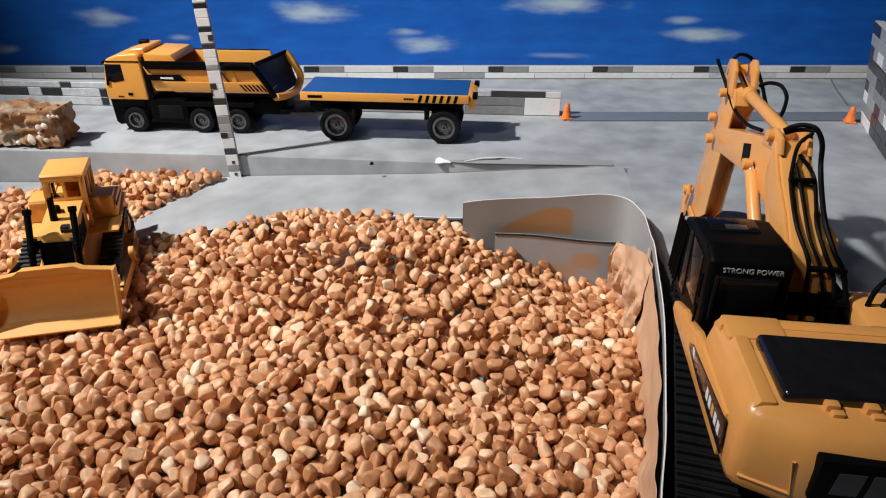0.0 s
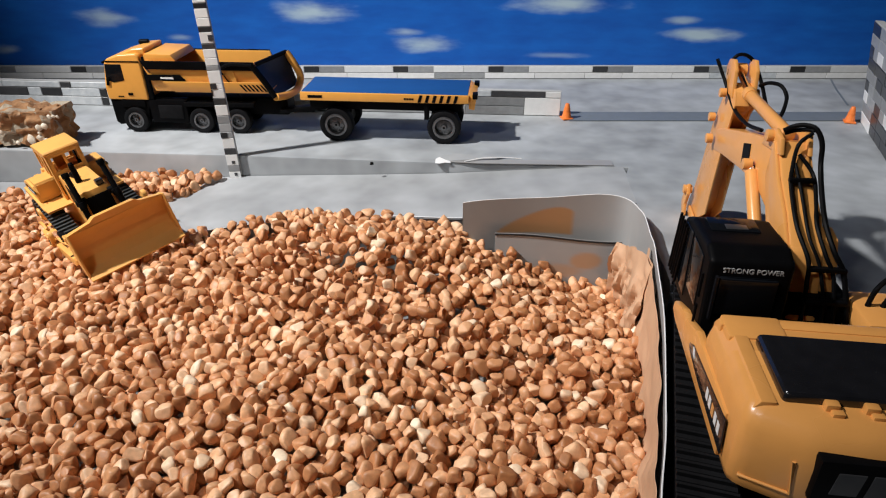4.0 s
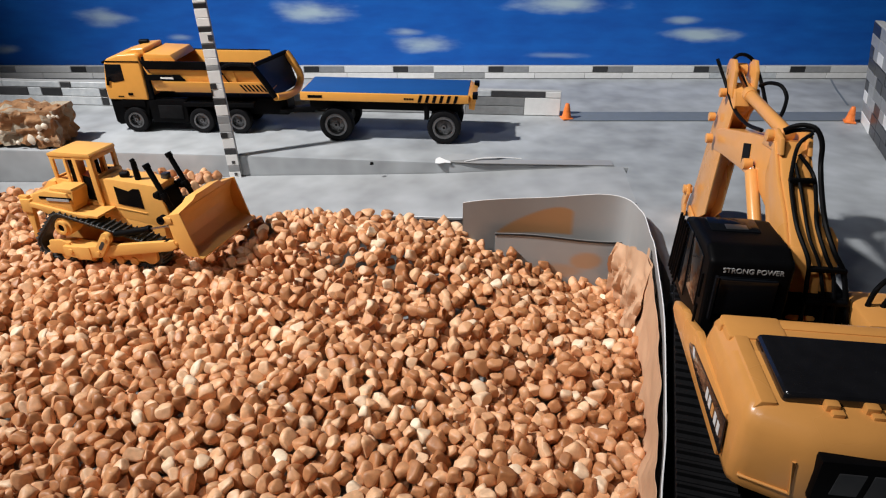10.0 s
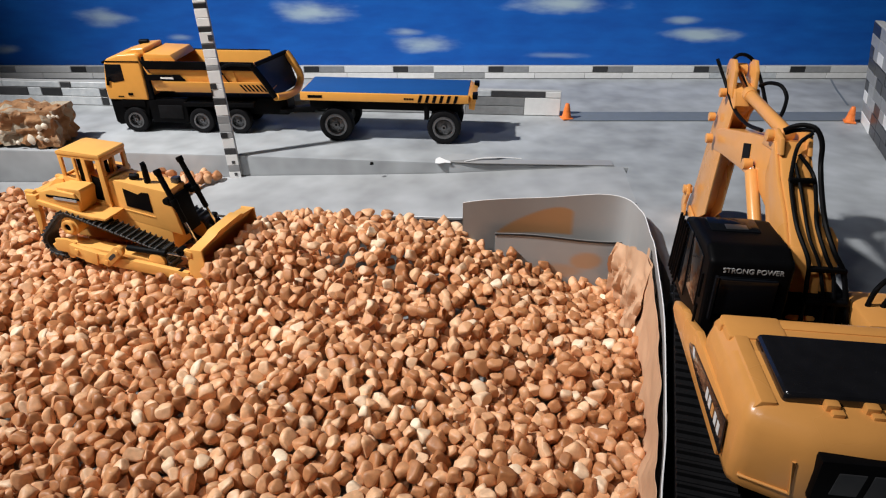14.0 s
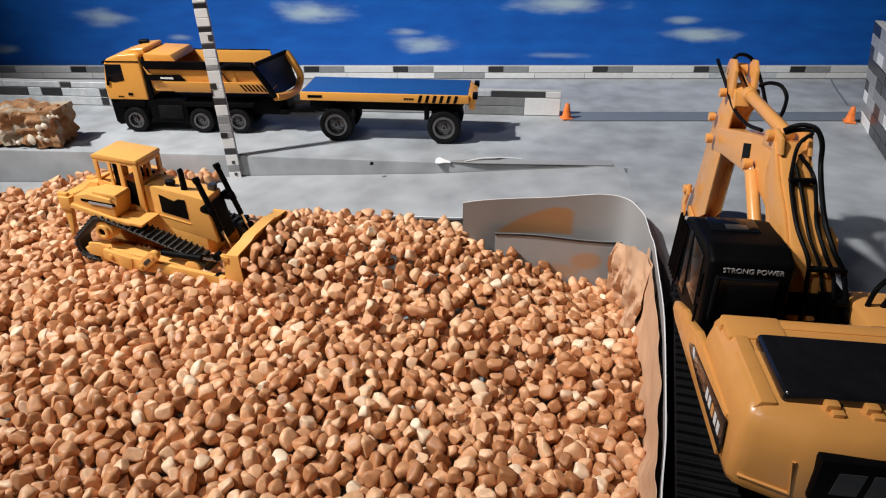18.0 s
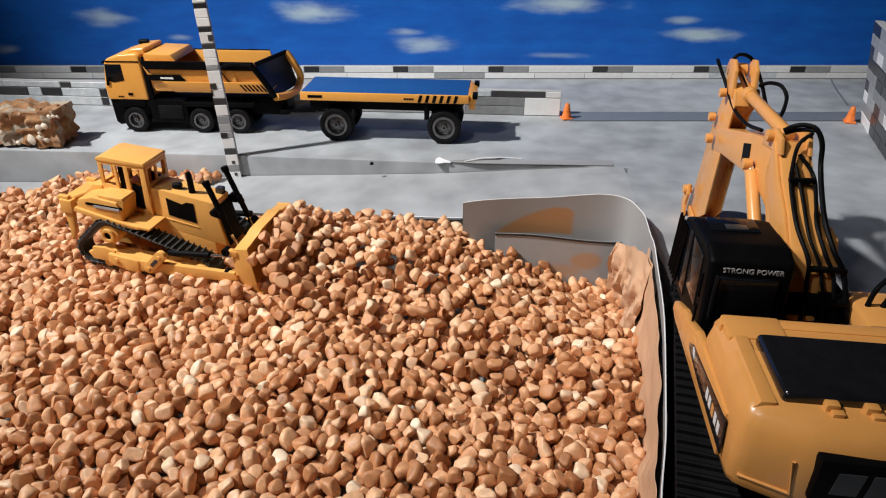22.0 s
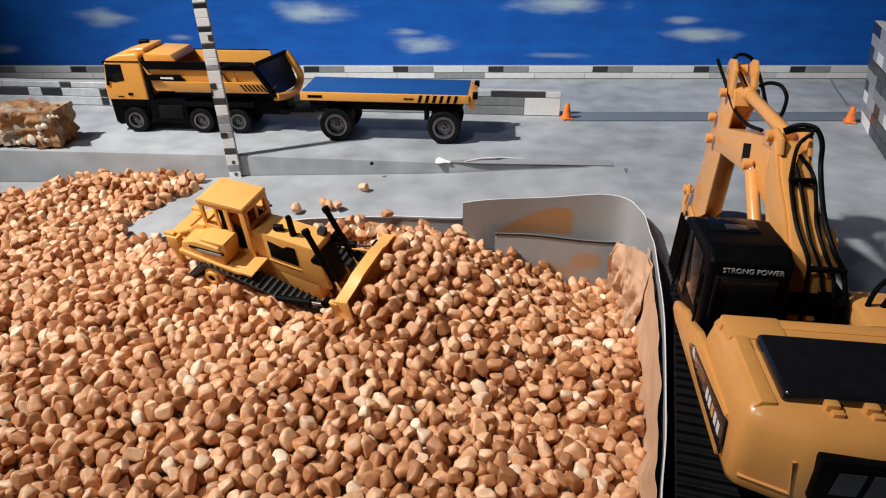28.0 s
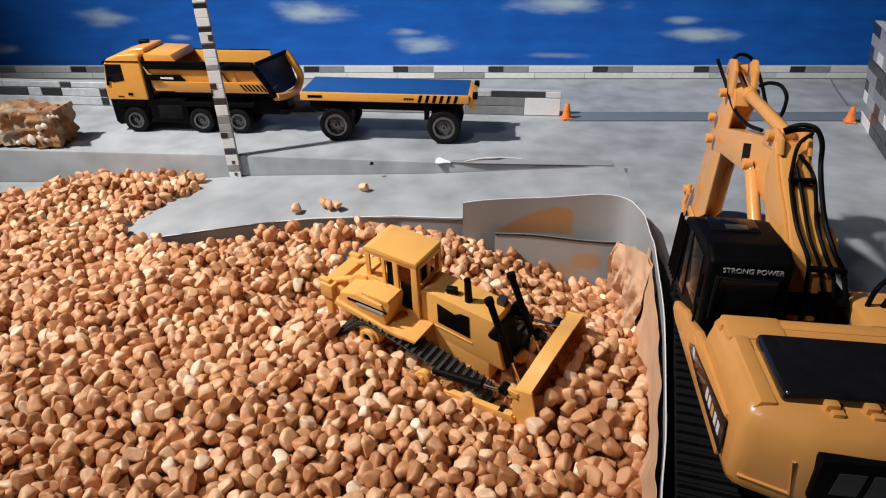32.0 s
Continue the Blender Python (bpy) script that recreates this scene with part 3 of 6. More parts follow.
# ---------------------------------------------------------------- bulldozer
def wheel_path(circles, step):
    """Points and headings round the belt that hugs the given circles (x, z, r), in order, anticlockwise seen from -y."""
    hull = []
    for x, z, r in circles:
        for k in range(48):
            t = 2 * math.pi * k / 48
            hull.append((x + r * math.cos(t), z + r * math.sin(t)))
    hull = sorted(set(hull))

    def half(ps):
        h = []
        for p in ps:
            while len(h) > 1 and (h[-1][0] - h[-2][0]) * (p[1] - h[-2][1]) - (h[-1][1] - h[-2][1]) * (p[0] - h[-2][0]) <= 0:
                h.pop()
            h.append(p)
        return h
    loop = half(hull)[:-1] + half(hull[::-1])[:-1]
    loop.append(loop[0])
    lens = [0.0]
    for a, b in zip(loop, loop[1:]):
        lens.append(lens[-1] + math.dist(a, b))
    n = int(lens[-1] / step)
    out = []
    for k in range(n):
        s = lens[-1] * k / n
        i = max(j for j in range(len(lens) - 1) if lens[j] <= s)
        a, b = loop[i], loop[i + 1]
        f = (s - lens[i]) / max(lens[i + 1] - lens[i], 1e-9)
        out.append((a[0] + (b[0] - a[0]) * f, a[1] + (b[1] - a[1]) * f, math.atan2(b[1] - a[1], b[0] - a[0])))
    return out, loop


def shoe_mesh(name, length, width, h, mat, bar=0.4):
    bm = box(-length / 2, length / 2, -width / 2, width / 2, -h * 0.5, h * 0.2, h * 0.12, segments=1)
    box(-length * 0.12, length * 0.12, -width / 2, width / 2, -h * 0.5 - h * bar * 1.6, -h * 0.4, h * 0.1, bm, 1)
    bmesh.ops.recalc_face_normals(bm, faces=bm.faces[:])
    me = bpy.data.meshes.new(name)
    bm.to_mesh(me)
    bm.free()
    me.materials.append(mat)
    return me


def add_track(parent, circles, step, y, width, h, mat, bar=0.4, turn=0):
    """A belt with its shoes under a machine whose forward axis is x (turn=0) or y (turn=90)."""
    path, loop = wheel_path(circles, step)
    belt = bmesh.new()
    ro = Matrix.Rotation(radians(turn), 4, "Z")
    va = [[belt.verts.new(ro @ Vector((x, y + s * width * 0.42, z))) for x, z in loop[:-1]] for s in (-1, 1)]
    cx, cz = sum(p[0] for p in loop) / len(loop), sum(p[1] for p in loop) / len(loop)
    vb = [[belt.verts.new(ro @ Vector((cx + (x - cx) * 0.95, y + s * width * 0.42, cz + (z - cz) * 0.90))) for x, z in loop[:-1]] for s in (-1, 1)]
    n = len(loop) - 1
    for i in range(n):
        j = (i + 1) % n
        belt.faces.new((va[0][i], va[0][j], va[1][j], va[1][i]))
        belt.faces.new((vb[0][i], vb[1][i], vb[1][j], vb[0][j]))
        for s in (0, 1):
            belt.faces.new((va[s][i], va[s][j], vb[s][j], vb[s][i]))
    track = part("track", belt, mat, parent, "black segmented crawler track")
    me = shoe_mesh("track_shoe", step * 0.9, width, h, mat, bar)
    for x, z, a in path:
        ob = new("track_shoe", me)
        ob.parent = track
        ob.matrix_basis = ro @ Matrix.Translation((x, y, z)) @ Matrix.Rotation(-a, 4, "Y")
    return track


def build_dozer():
    d = thing("bulldozer", "yellow plastic toy bulldozer with black stacks and a wide blade", "bulldozer")
    # belly and engine
    part("belly", box(-0.085, 0.085, -0.0190, 0.0190, 0.014, 0.058, 0.003), YELLOW, d)
    hood = prism([(-0.002, 0.055), (0.102, 0.040), (0.0885, 0.102), (0.018, 0.1085), (-0.002, 0.1085)], -0.0195, 0.0195, "y", 0.0022)
    part("engine_hood", hood, YELLOW, d)
    for s in (-1, 1):
        y = s * 0.0197
        # flat black pane laid on the hood side; no opening is cut
        pane = prism([(0.0215, 0.0985), (0.043, 0.0925), (0.050, 0.0965), (0.060, 0.0965), (0.0615, 0.0685), (0.0225, 0.0735)], y - s * 0.002, y + s * 0.0005, "y", 0.0)
        part("engine_opening", pane, BLACK, d, "flat black pane for the opening in the engine side")
        part("ledge", prism([(0.018, 0.0665), (0.064, 0.0610), (0.064, 0.0628), (0.018, 0.0685)], s * 0.019, s * 0.0203, "y", 0.0003), YELLOW, d)
    part("grille", prism([(0.0915, 0.094), (0.104, 0.040), (0.1055, 0.041), (0.0935, 0.0945)], -0.0165, 0.0165, "y", 0.0004), BLACK, d, "black radiator grille")
    part("hood_cap", rod((0.026, -0.007, 0.111), (0.037, -0.004, 0.1115), 0.0042, 0.0042, 12, cap=0.001), BLACK, d)
    ex = rod((0.052, -0.006, 0.105), (0.0505, -0.006, 0.130), 0.0043, 0.0036, 14)
    rod((0.0505, -0.006, 0.130), (0.0485, -0.006, 0.1335), 0.0038, 0.003, 14, ex, 0.0008)
    part("exhaust_stack", ex, BLACK, d)
    bc = box(0.0775, 0.0875, 0.006, 0.0165, 0.102, 0.1105, 0.0022)
    part("beacon", bc, LENS, d, "small dark beacon on the hood")
    # lift cylinders
    for s in (-1, 1):
        c = rod((0.084, s * 0.0235, 0.134), (0.1125, s * 0.0245, 0.064), 0.0037, 0.0037, 14, cap=0.001)
        rod((0.0838, s * 0.0235, 0.1345), (0.0865, s * 0.0236, 0.128), 0.0048, 0.0048, 14, c, 0.001)
        rod((0.100, s * 0.024, 0.095), (0.104, s * 0.0243, 0.085), 0.0046, 0.0046, 14, c, 0.001)
        box(0.092, 0.101, s * 0.018, s * 0.028, 0.086, 0.094, 0.002, c)
        rod((0.092, s * 0.029, 0.0925), (0.092, s * 0.015, 0.0925), 0.0048, 0.0048, 14, c, 0.001)
        cyl = part("lift_cylinder", c, BLACK, d)
        part("rod", rod((0.1125, s * 0.0245, 0.064), (0.128, s * 0.025, 0.030), 0.0018, 0.0018, 10), CHROME, cyl, "chrome rod")
    # cab: hollow shell with window openings
    cab = part("cab", prism([(-0.066, 0.060), (-0.001, 0.060), (0.000, 0.076), (-0.044, 0.079), (-0.046, 0.103), (-0.066, 0.107)], -0.0215, 0.0215, "y", 0.0008), YELLOW, d)
    roof = prism([(-0.0680, 0.1385), (0.0000, 0.1385), (0.0008, 0.1420), (-0.001, 0.1440), (-0.060, 0.1450), (-0.0680, 0.1425)], -0.0248, 0.0248, "y", 0.0007)
    part("roof", roof, YELLOW, cab)

    def slab(name, poly, y0, y1, mat=YELLOW, label=""):
        part(name, prism(poly, y0, y1, "y", 0.0004), mat, cab, label)
    for s in (-1, 1):
        a, b = s * 0.0216, s * 0.0242
        slab("side_panel", [(-0.066, 0.060), (0.001, 0.060), (0.0015, 0.0750), (-0.0070, 0.0750), (-0.0235, 0.0775), (-0.0235, 0.0975), (-0.0300, 0.0990), (-0.0405, 0.0985), (-0.0405, 0.1030), (-0.066, 0.1090)], a, b)
        slab("post", [(-0.066, 0.1085), (-0.0610, 0.1080), (-0.0610, 0.1390), (-0.0670, 0.1390)], a, b)
        slab("post", [(-0.0445, 0.1035), (-0.0405, 0.0985), (-0.0410, 0.1390), (-0.0450, 0.1390)], a, b)
        slab("post", [(-0.0300, 0.0985), (-0.0235, 0.0970), (-0.0245, 0.1390), (-0.0305, 0.1390)], a, b)
        slab("post", [(-0.0070, 0.0745), (0.0015, 0.0745), (-0.0005, 0.1390), (-0.0075, 0.1390)], a, b)
        slab("rail", [(-0.067, 0.1350), (-0.0005, 0.1350), (-0.0005, 0.1390), (-0.067, 0.1390)], a + s * 0.0001, b - s * 0.0001)
        # black panels paint the shaded cab inside behind door and slot
        slab("door_opening", [(-0.0235, 0.078), (-0.0072, 0.076), (-0.0072, 0.108), (-0.0235, 0.112)], s * 0.0195, s * 0.0210, BLACK, "black panel painting the shaded cab inside behind the door")
        slab("window_opening", [(-0.0403, 0.099), (-0.0303, 0.099), (-0.0306, 0.1350), (-0.0408, 0.1350)], s * 0.0195, s * 0.0210, BLACK, "black panel painting the shaded cab inside behind the slot")
    # windscreen with a middle post, rear wall, seat
    for x, z0 in ((-0.0008, 0.1130), (-0.0655, 0.1090)):
        fr = box(x - 0.0015, x + 0.0015, -0.0216, 0.0216, 0.100 if x > -0.01 else 0.105, z0, 0.0004)
        box(x - 0.0014, x + 0.0014, -0.0216, 0.0216, 0.1340, 0.1388, 0.0004, fr)
        for y0, y1 in ((-0.0217, -0.0180), (0.0180, 0.0217), (-0.0018, 0.0018)):
            box(x - 0.0013, x + 0.0013, y0, y1, z0 - 0.001, 0.1345, 0.0003, fr)
        part("windscreen_frame" if x > -0.01 else "rear_frame", fr, YELLOW, cab)
    st = box(-0.044, -0.024, -0.010, 0.010, 0.079, 0.106, 0.002)
    box(-0.048, -0.043, -0.009, 0.009, 0.100, 0.126, 0.002, st)
    part("seat", st, YELLOW, cab)
    # fenders with the flank boxes and the steps
    for s in (-1, 1):
        f = prism([(-0.088, 0.078), (-0.026, 0.070), (-0.023, 0.073), (-0.023, 0.088), (-0.028, 0.0975), (-0.062, 0.1000), (-0.083, 0.094)], s * 0.022, s * 0.053, "y", 0.0015)
        fender = part("fender", f, YELLOW, d)
        part("box_top", prism([(-0.056, 0.0985), (-0.021, 0.0945), (-0.019, 0.098), (-0.021, 0.1030), (-0.056, 0.1030)], s * 0.022, s * 0.0495, "y", 0.0012), YELLOW, fender)
        part("box_front", prism([(-0.036, 0.072), (-0.024, 0.072), (-0.019, 0.100), (-0.036, 0.100)], s * 0.022, s * 0.0495, "y", 0.0012), YELLOW, fender)
        part("vent", box(-0.072, -0.020, s * 0.0528, s * 0.0537, 0.0890, 0.0922), BLACK, fender, "dark slot along the fender")
        part("trim", box(-0.060, -0.024, s * 0.0532, s * 0.0543, 0.0868, 0.0902), GREY_DECAL, fender, "silver strip")
        st = prism([(-0.030, 0.0665), (0.0155, 0.066), (0.0165, 0.0695), (-0.030, 0.0715)], s * 0.020, s * 0.0558, "y", 0.0008)
        part("step", st, YELLOW, fender)
        part("skirt", prism([(-0.0905, 0.077), (-0.028, 0.066), (0.000, 0.0655), (0.000, 0.069), (-0.028, 0.073), (-0.088, 0.083)], s * 0.051, s * 0.0565, "y", 0.0008), YELLOW, fender)
    part("tank", prism([(-0.094, 0.045), (-0.066, 0.045), (-0.066, 0.104), (-0.078, 0.1035), (-0.094, 0.090)], -0.026, 0.026, "y", 0.002), YELLOW, d)
    # ripper
    rp = box(-0.131, -0.113, -0.034, 0.034, 0.056, 0.076, 0.002)
    for y in (-0.022, 0.022):
        prism([(-0.118, 0.060), (-0.090, 0.050), (-0.090, 0.062), (-0.118, 0.075)], y - 0.004, y + 0.004, "y", 0.001, rp)
    ripper = part("ripper", rp, YELLOW, d)
    for s in (-1, 1):
        part("shank", prism([(-0.134, 0.080), (-0.119, 0.080), (-0.1165, 0.050), (-0.1195, 0.026), (-0.126, 0.012), (-0.1275, 0.016), (-0.1265, 0.032), (-0.1290, 0.054)], s * 0.028 - 0.0035, s * 0.028 + 0.0035, "y", 0.0008), YELLOW, ripper)
        part("ripper_link", rod((-0.092, s * 0.020, 0.088), (-0.120, s * 0.020, 0.074), 0.0036, None, 10), YELLOW, ripper)
    # running gear
    for s in (-1, 1):
        add_track(d, [(-0.045, 0.050, 0.0195), (-0.077, 0.021, 0.0170), (0.086, 0.020, 0.0165)], 0.0083, s * 0.0465, 0.025, 0.0032, TRACK, 0.6)
        fr = prism([(-0.074, 0.010), (0.082, 0.010), (0.088, 0.018), (0.060, 0.023), (-0.060, 0.026), (-0.080, 0.020)], s * 0.040, s * 0.0600, "y", 0.0015)
        frame_part = part("roller_frame", fr, YELLOW, d)
        for x in np.linspace(-0.05, 0.06, 6):
            part("roller", rod((x, s * 0.050, 0.0095), (x, s * 0.0615, 0.0095), 0.0062, None, 14, cap=0.001), YELLOW, frame_part)
        bl = prism([(-0.070, 0.014), (-0.038, 0.012), (-0.036, 0.030), (-0.050, 0.034), (-0.068, 0.032)], s * 0.060, s * 0.0640, "y", 0.001)
        part("guard", bl, YELLOW, frame_part)
        hub = rod((-0.045, s * 0.034, 0.050), (-0.045, s * 0.056, 0.050), 0.0135, None, 20, cap=0.0015)
        ring((-0.045, s * 0.0575, 0.050), (0, 1, 0), 0.0098, 0.0052, 0.006, 22, hub, 0.0008)
        part("sprocket", hub, YELLOW, d)
        part("sprocket_bore", rod((-0.045, s * 0.050, 0.050), (-0.045, s * 0.0585, 0.050), 0.0048, None, 14), BLACK, d)
        part("idler", rod((0.086, s * 0.036, 0.020), (0.086, s * 0.0612, 0.020), 0.0125, None, 20, cap=0.002), YELLOW, d)
    # blade on its push arms; turns about the rear pins
    prof = [(0.151, 0.0835), (0.1445, 0.072), (0.1415, 0.058), (0.1435, 0.043), (0.152, 0.031), (0.1655, 0.0255)]
    ox, oz = -0.031, 0.020
    front = [(x - ox, z - oz) for x, z in prof]
    rear = [(x - 0.0035 - ox, z - oz) for x, z in prof[:-1]] + [(0.1625 - ox, 0.0245 - oz)]
    bm = prism(front + rear[::-1], -0.0635, 0.0635, "y", 0.0004, segments=1)
    # raised middle of the top edge
    lip = bmesh.new()
    t0, t1 = Vector((0.1505 - ox, 0, 0.083 - oz)), Vector((0.1535 - ox, 0, 0.0945 - oz))
    pts_l = [(-0.0635, 0.10), (-0.034, 0.55), (-0.027, 1.0), (0.027, 1.0), (0.034, 0.55), (0.0635, 0.10)]
    va = [lip.verts.new((t0.x + (t1.x - t0.x) * f, y, t0.z + (t1.z - t0.z) * f)) for y, f in pts_l]
    vb = [lip.verts.new((t0.x + (t1.x - t0.x) * f - 0.0165, y, t0.z + (t1.z - t0.z) * f - 0.004)) for y, f in pts_l]
    vc = [lip.verts.new((t0.x - 0.002, y, t0.z - 0.003)) for y in (0.0635, -0.0635)]
    vd = [lip.verts.new((t0.x - 0.0165, y, t0.z - 0.0075)) for y in (0.0635, -0.0635)]
    lip.faces.new(va + vc)
    lip.faces.new(vb + vd)
    loop_a, loop_b = va + vc, vb + vd
    for i in range(len(loop_a)):
        j = (i + 1) % len(loop_a)
        lip.faces.new((loop_a[i], loop_a[j], loop_b[j], loop_b[i]))
    bmesh.ops.recalc_face_normals(lip, faces=lip.faces[:])
    merge(bm, lip)
    blade = finish(bm, "blade", YELLOW, d, True, "wide curved yellow blade")
    blade.location = (ox, 0, oz)
    part("cutting_edge", prism([(0.1585 - ox, 0.0295 - oz), (0.1722 - ox, 0.0235 - oz), (0.1715 - ox, 0.0212 - oz), (0.1575 - ox, 0.0262 - oz)], -0.0655, 0.0655, "y", 0.0004, segments=1), YELLOW, blade, "straight yellow cutting edge")
    for s in (-1, 1):
        ep = prism([(0.1315 - ox, 0.080 - oz), (0.152 - ox, 0.0845 - oz), (0.1665 - ox, 0.0245 - oz), (0.150 - ox, 0.0245 - oz), (0.136 - ox, 0.040 - oz)], s * 0.0635, s * 0.0660, "y", 0.0005)
        part("end_plate", ep, YELLOW, blade)
        arm = prism([(-0.012, -0.007), (0.014, -0.010), (0.160, 0.012), (0.171, 0.018), (0.166, 0.0265), (0.110, 0.0195), (0.020, 0.0075), (-0.012, 0.008)], s * 0.0625, s * 0.0690, "y", 0.0010)
        box(0.012, 0.032, s * 0.0618, s * 0.0702, -0.010, 0.009, 0.001, arm)
        box(0.098, 0.108, s * 0.0620, s * 0.0680, 0.010, 0.018, 0.001, arm)
        push = part("push_arm", arm, YELLOW, blade)
        part("pin", rod((0.0, s * 0.061, 0.001), (0.0, s * 0.0705, 0.001), 0.0036, None, 14, cap=0.0006), YELLOW, push)
        # slotted link standing across the arm
        ca, cb, rr = Vector((0.048, 0.003)), Vector((0.066, 0.026)), 0.0072
        ax = (cb - ca).normalized()
        nx = Vector((-ax.y, ax.x))
        poly = [tuple(cb + rr * (math.cos(q) * nx + math.sin(q) * ax)) for q in np.linspace(0, math.pi, 9)] + [tuple(ca - rr * (math.cos(q) * nx + math.sin(q) * ax)) for q in np.linspace(0, math.pi, 9)]
        lug = part("slotted_link", prism(poly, s * 0.0660, s * 0.0725, "y", 0.0010), YELLOW, blade)
        # no hole is cut: a dark patch paints the shade in the slot
        part("slot", prism([tuple(ca.lerp(cb, 0.5) + 0.34 * (Vector(q) - ca.lerp(cb, 0.5))) for q in poly], s * 0.0722, s * 0.0729, "y"), TRACK, lug, "dark slot")
        for c in (ca.lerp(cb, 0.02), ca.lerp(cb, 0.92)):
            part("bolt", rod((c.x, s * 0.067, c.y), (c.x, s * 0.0738, c.y), 0.0030, None, 12, cap=0.0006), YELLOW, lug)
        side_tilt = rod((0.070, s * 0.0575, 0.0255), (0.126, s * 0.0575, 0.0365), 0.0042, None, 14, cap=0.001)
        rod((0.122, s * 0.0575, 0.0357), (0.128, s * 0.0575, 0.0369), 0.0050, None, 14, side_tilt, 0.001)
        ram = part("tilt_cylinder", side_tilt, BLACK, blade)
        part("rod", rod((0.127, s * 0.0575, 0.0367), (0.158, s * 0.0575, 0.0425), 0.0017, None, 10), CHROME, ram, "chrome rod")
        if s > 0:
            tc = rod((0.138, s * 0.0285, 0.046), (0.156, s * 0.0285, 0.0475), 0.0046, None, 14, cap=0.001)
            rod((0.146, s * 0.024, 0.0468), (0.146, s * 0.033, 0.0468), 0.0060, None, 14, tc, 0.001)
            tilt = part("tilt_cylinder", tc, BLACK, blade)
            part("rod", rod((0.156, s * 0.0285, 0.0475), (0.169, s * 0.0285, 0.0486), 0.0016, None, 10), CHROME, tilt, "chrome rod")
        for z in (0.0540 if s < 0 else 0.040, 0.0205):
            part("eye", ring((0.155, s * 0.0640, z), (0, 1, 0), 0.0055, 0.0024, 0.009, 16), BLACK, blade, "black hinge eye")
            part("lug_plate", box(0.156, 0.170, s * 0.0605, s * 0.0672, z - 0.004, z + 0.004, 0.001), YELLOW, blade)
    return d, blade


dozer, dozer_blade = build_dozer()


# ---------------------------------------------------------------- dump truck
def build_wheel(name, parent, at, r, width, side, rim=0.62):
    """A wheel whose axle runs along y; side = +1 when its outer face looks to +y."""
    tyre = ring(at, (0, 1, 0), r, r * rim, width, 30, None, r * 0.10)
    w = part(name, tyre, RUBBER, parent, "black rubber tyre with a grey rim")
    x, y, z = at
    dish = ring((x, y + side * width * 0.30, z), (0, 1, 0), r * rim * 1.02, r * rim * 0.80, width * 0.42, 26, None, 0.0005)
    rod((x, y + side * width * 0.05, z), (x, y + side * width * 0.16, z), r * rim * 0.86, r * rim * 0.62, 26, dish)
    part("rim", dish, STEEL, w)
    hub = rod((x, y + side * width * 0.10, z), (x, y + side * width * 0.44, z), r * 0.20, r * 0.15, 16, cap=0.0006)
    for k in range(8):
        a = 2 * math.pi * k / 8
        rod((x + r * 0.36 * math.cos(a), y + side * width * 0.12, z + r * 0.36 * math.sin(a)), (x + r * 0.36 * math.cos(a), y + side * width * 0.24, z + r * 0.36 * math.sin(a)), r * 0.045, None, 6, hub)
    part("hub", hub, STEEL, w)
    part("hub_bore", rod((x, y + side * width * 0.30, z), (x, y + side * width * 0.455, z), r * 0.07, None, 10), BLACK, w)
    return w


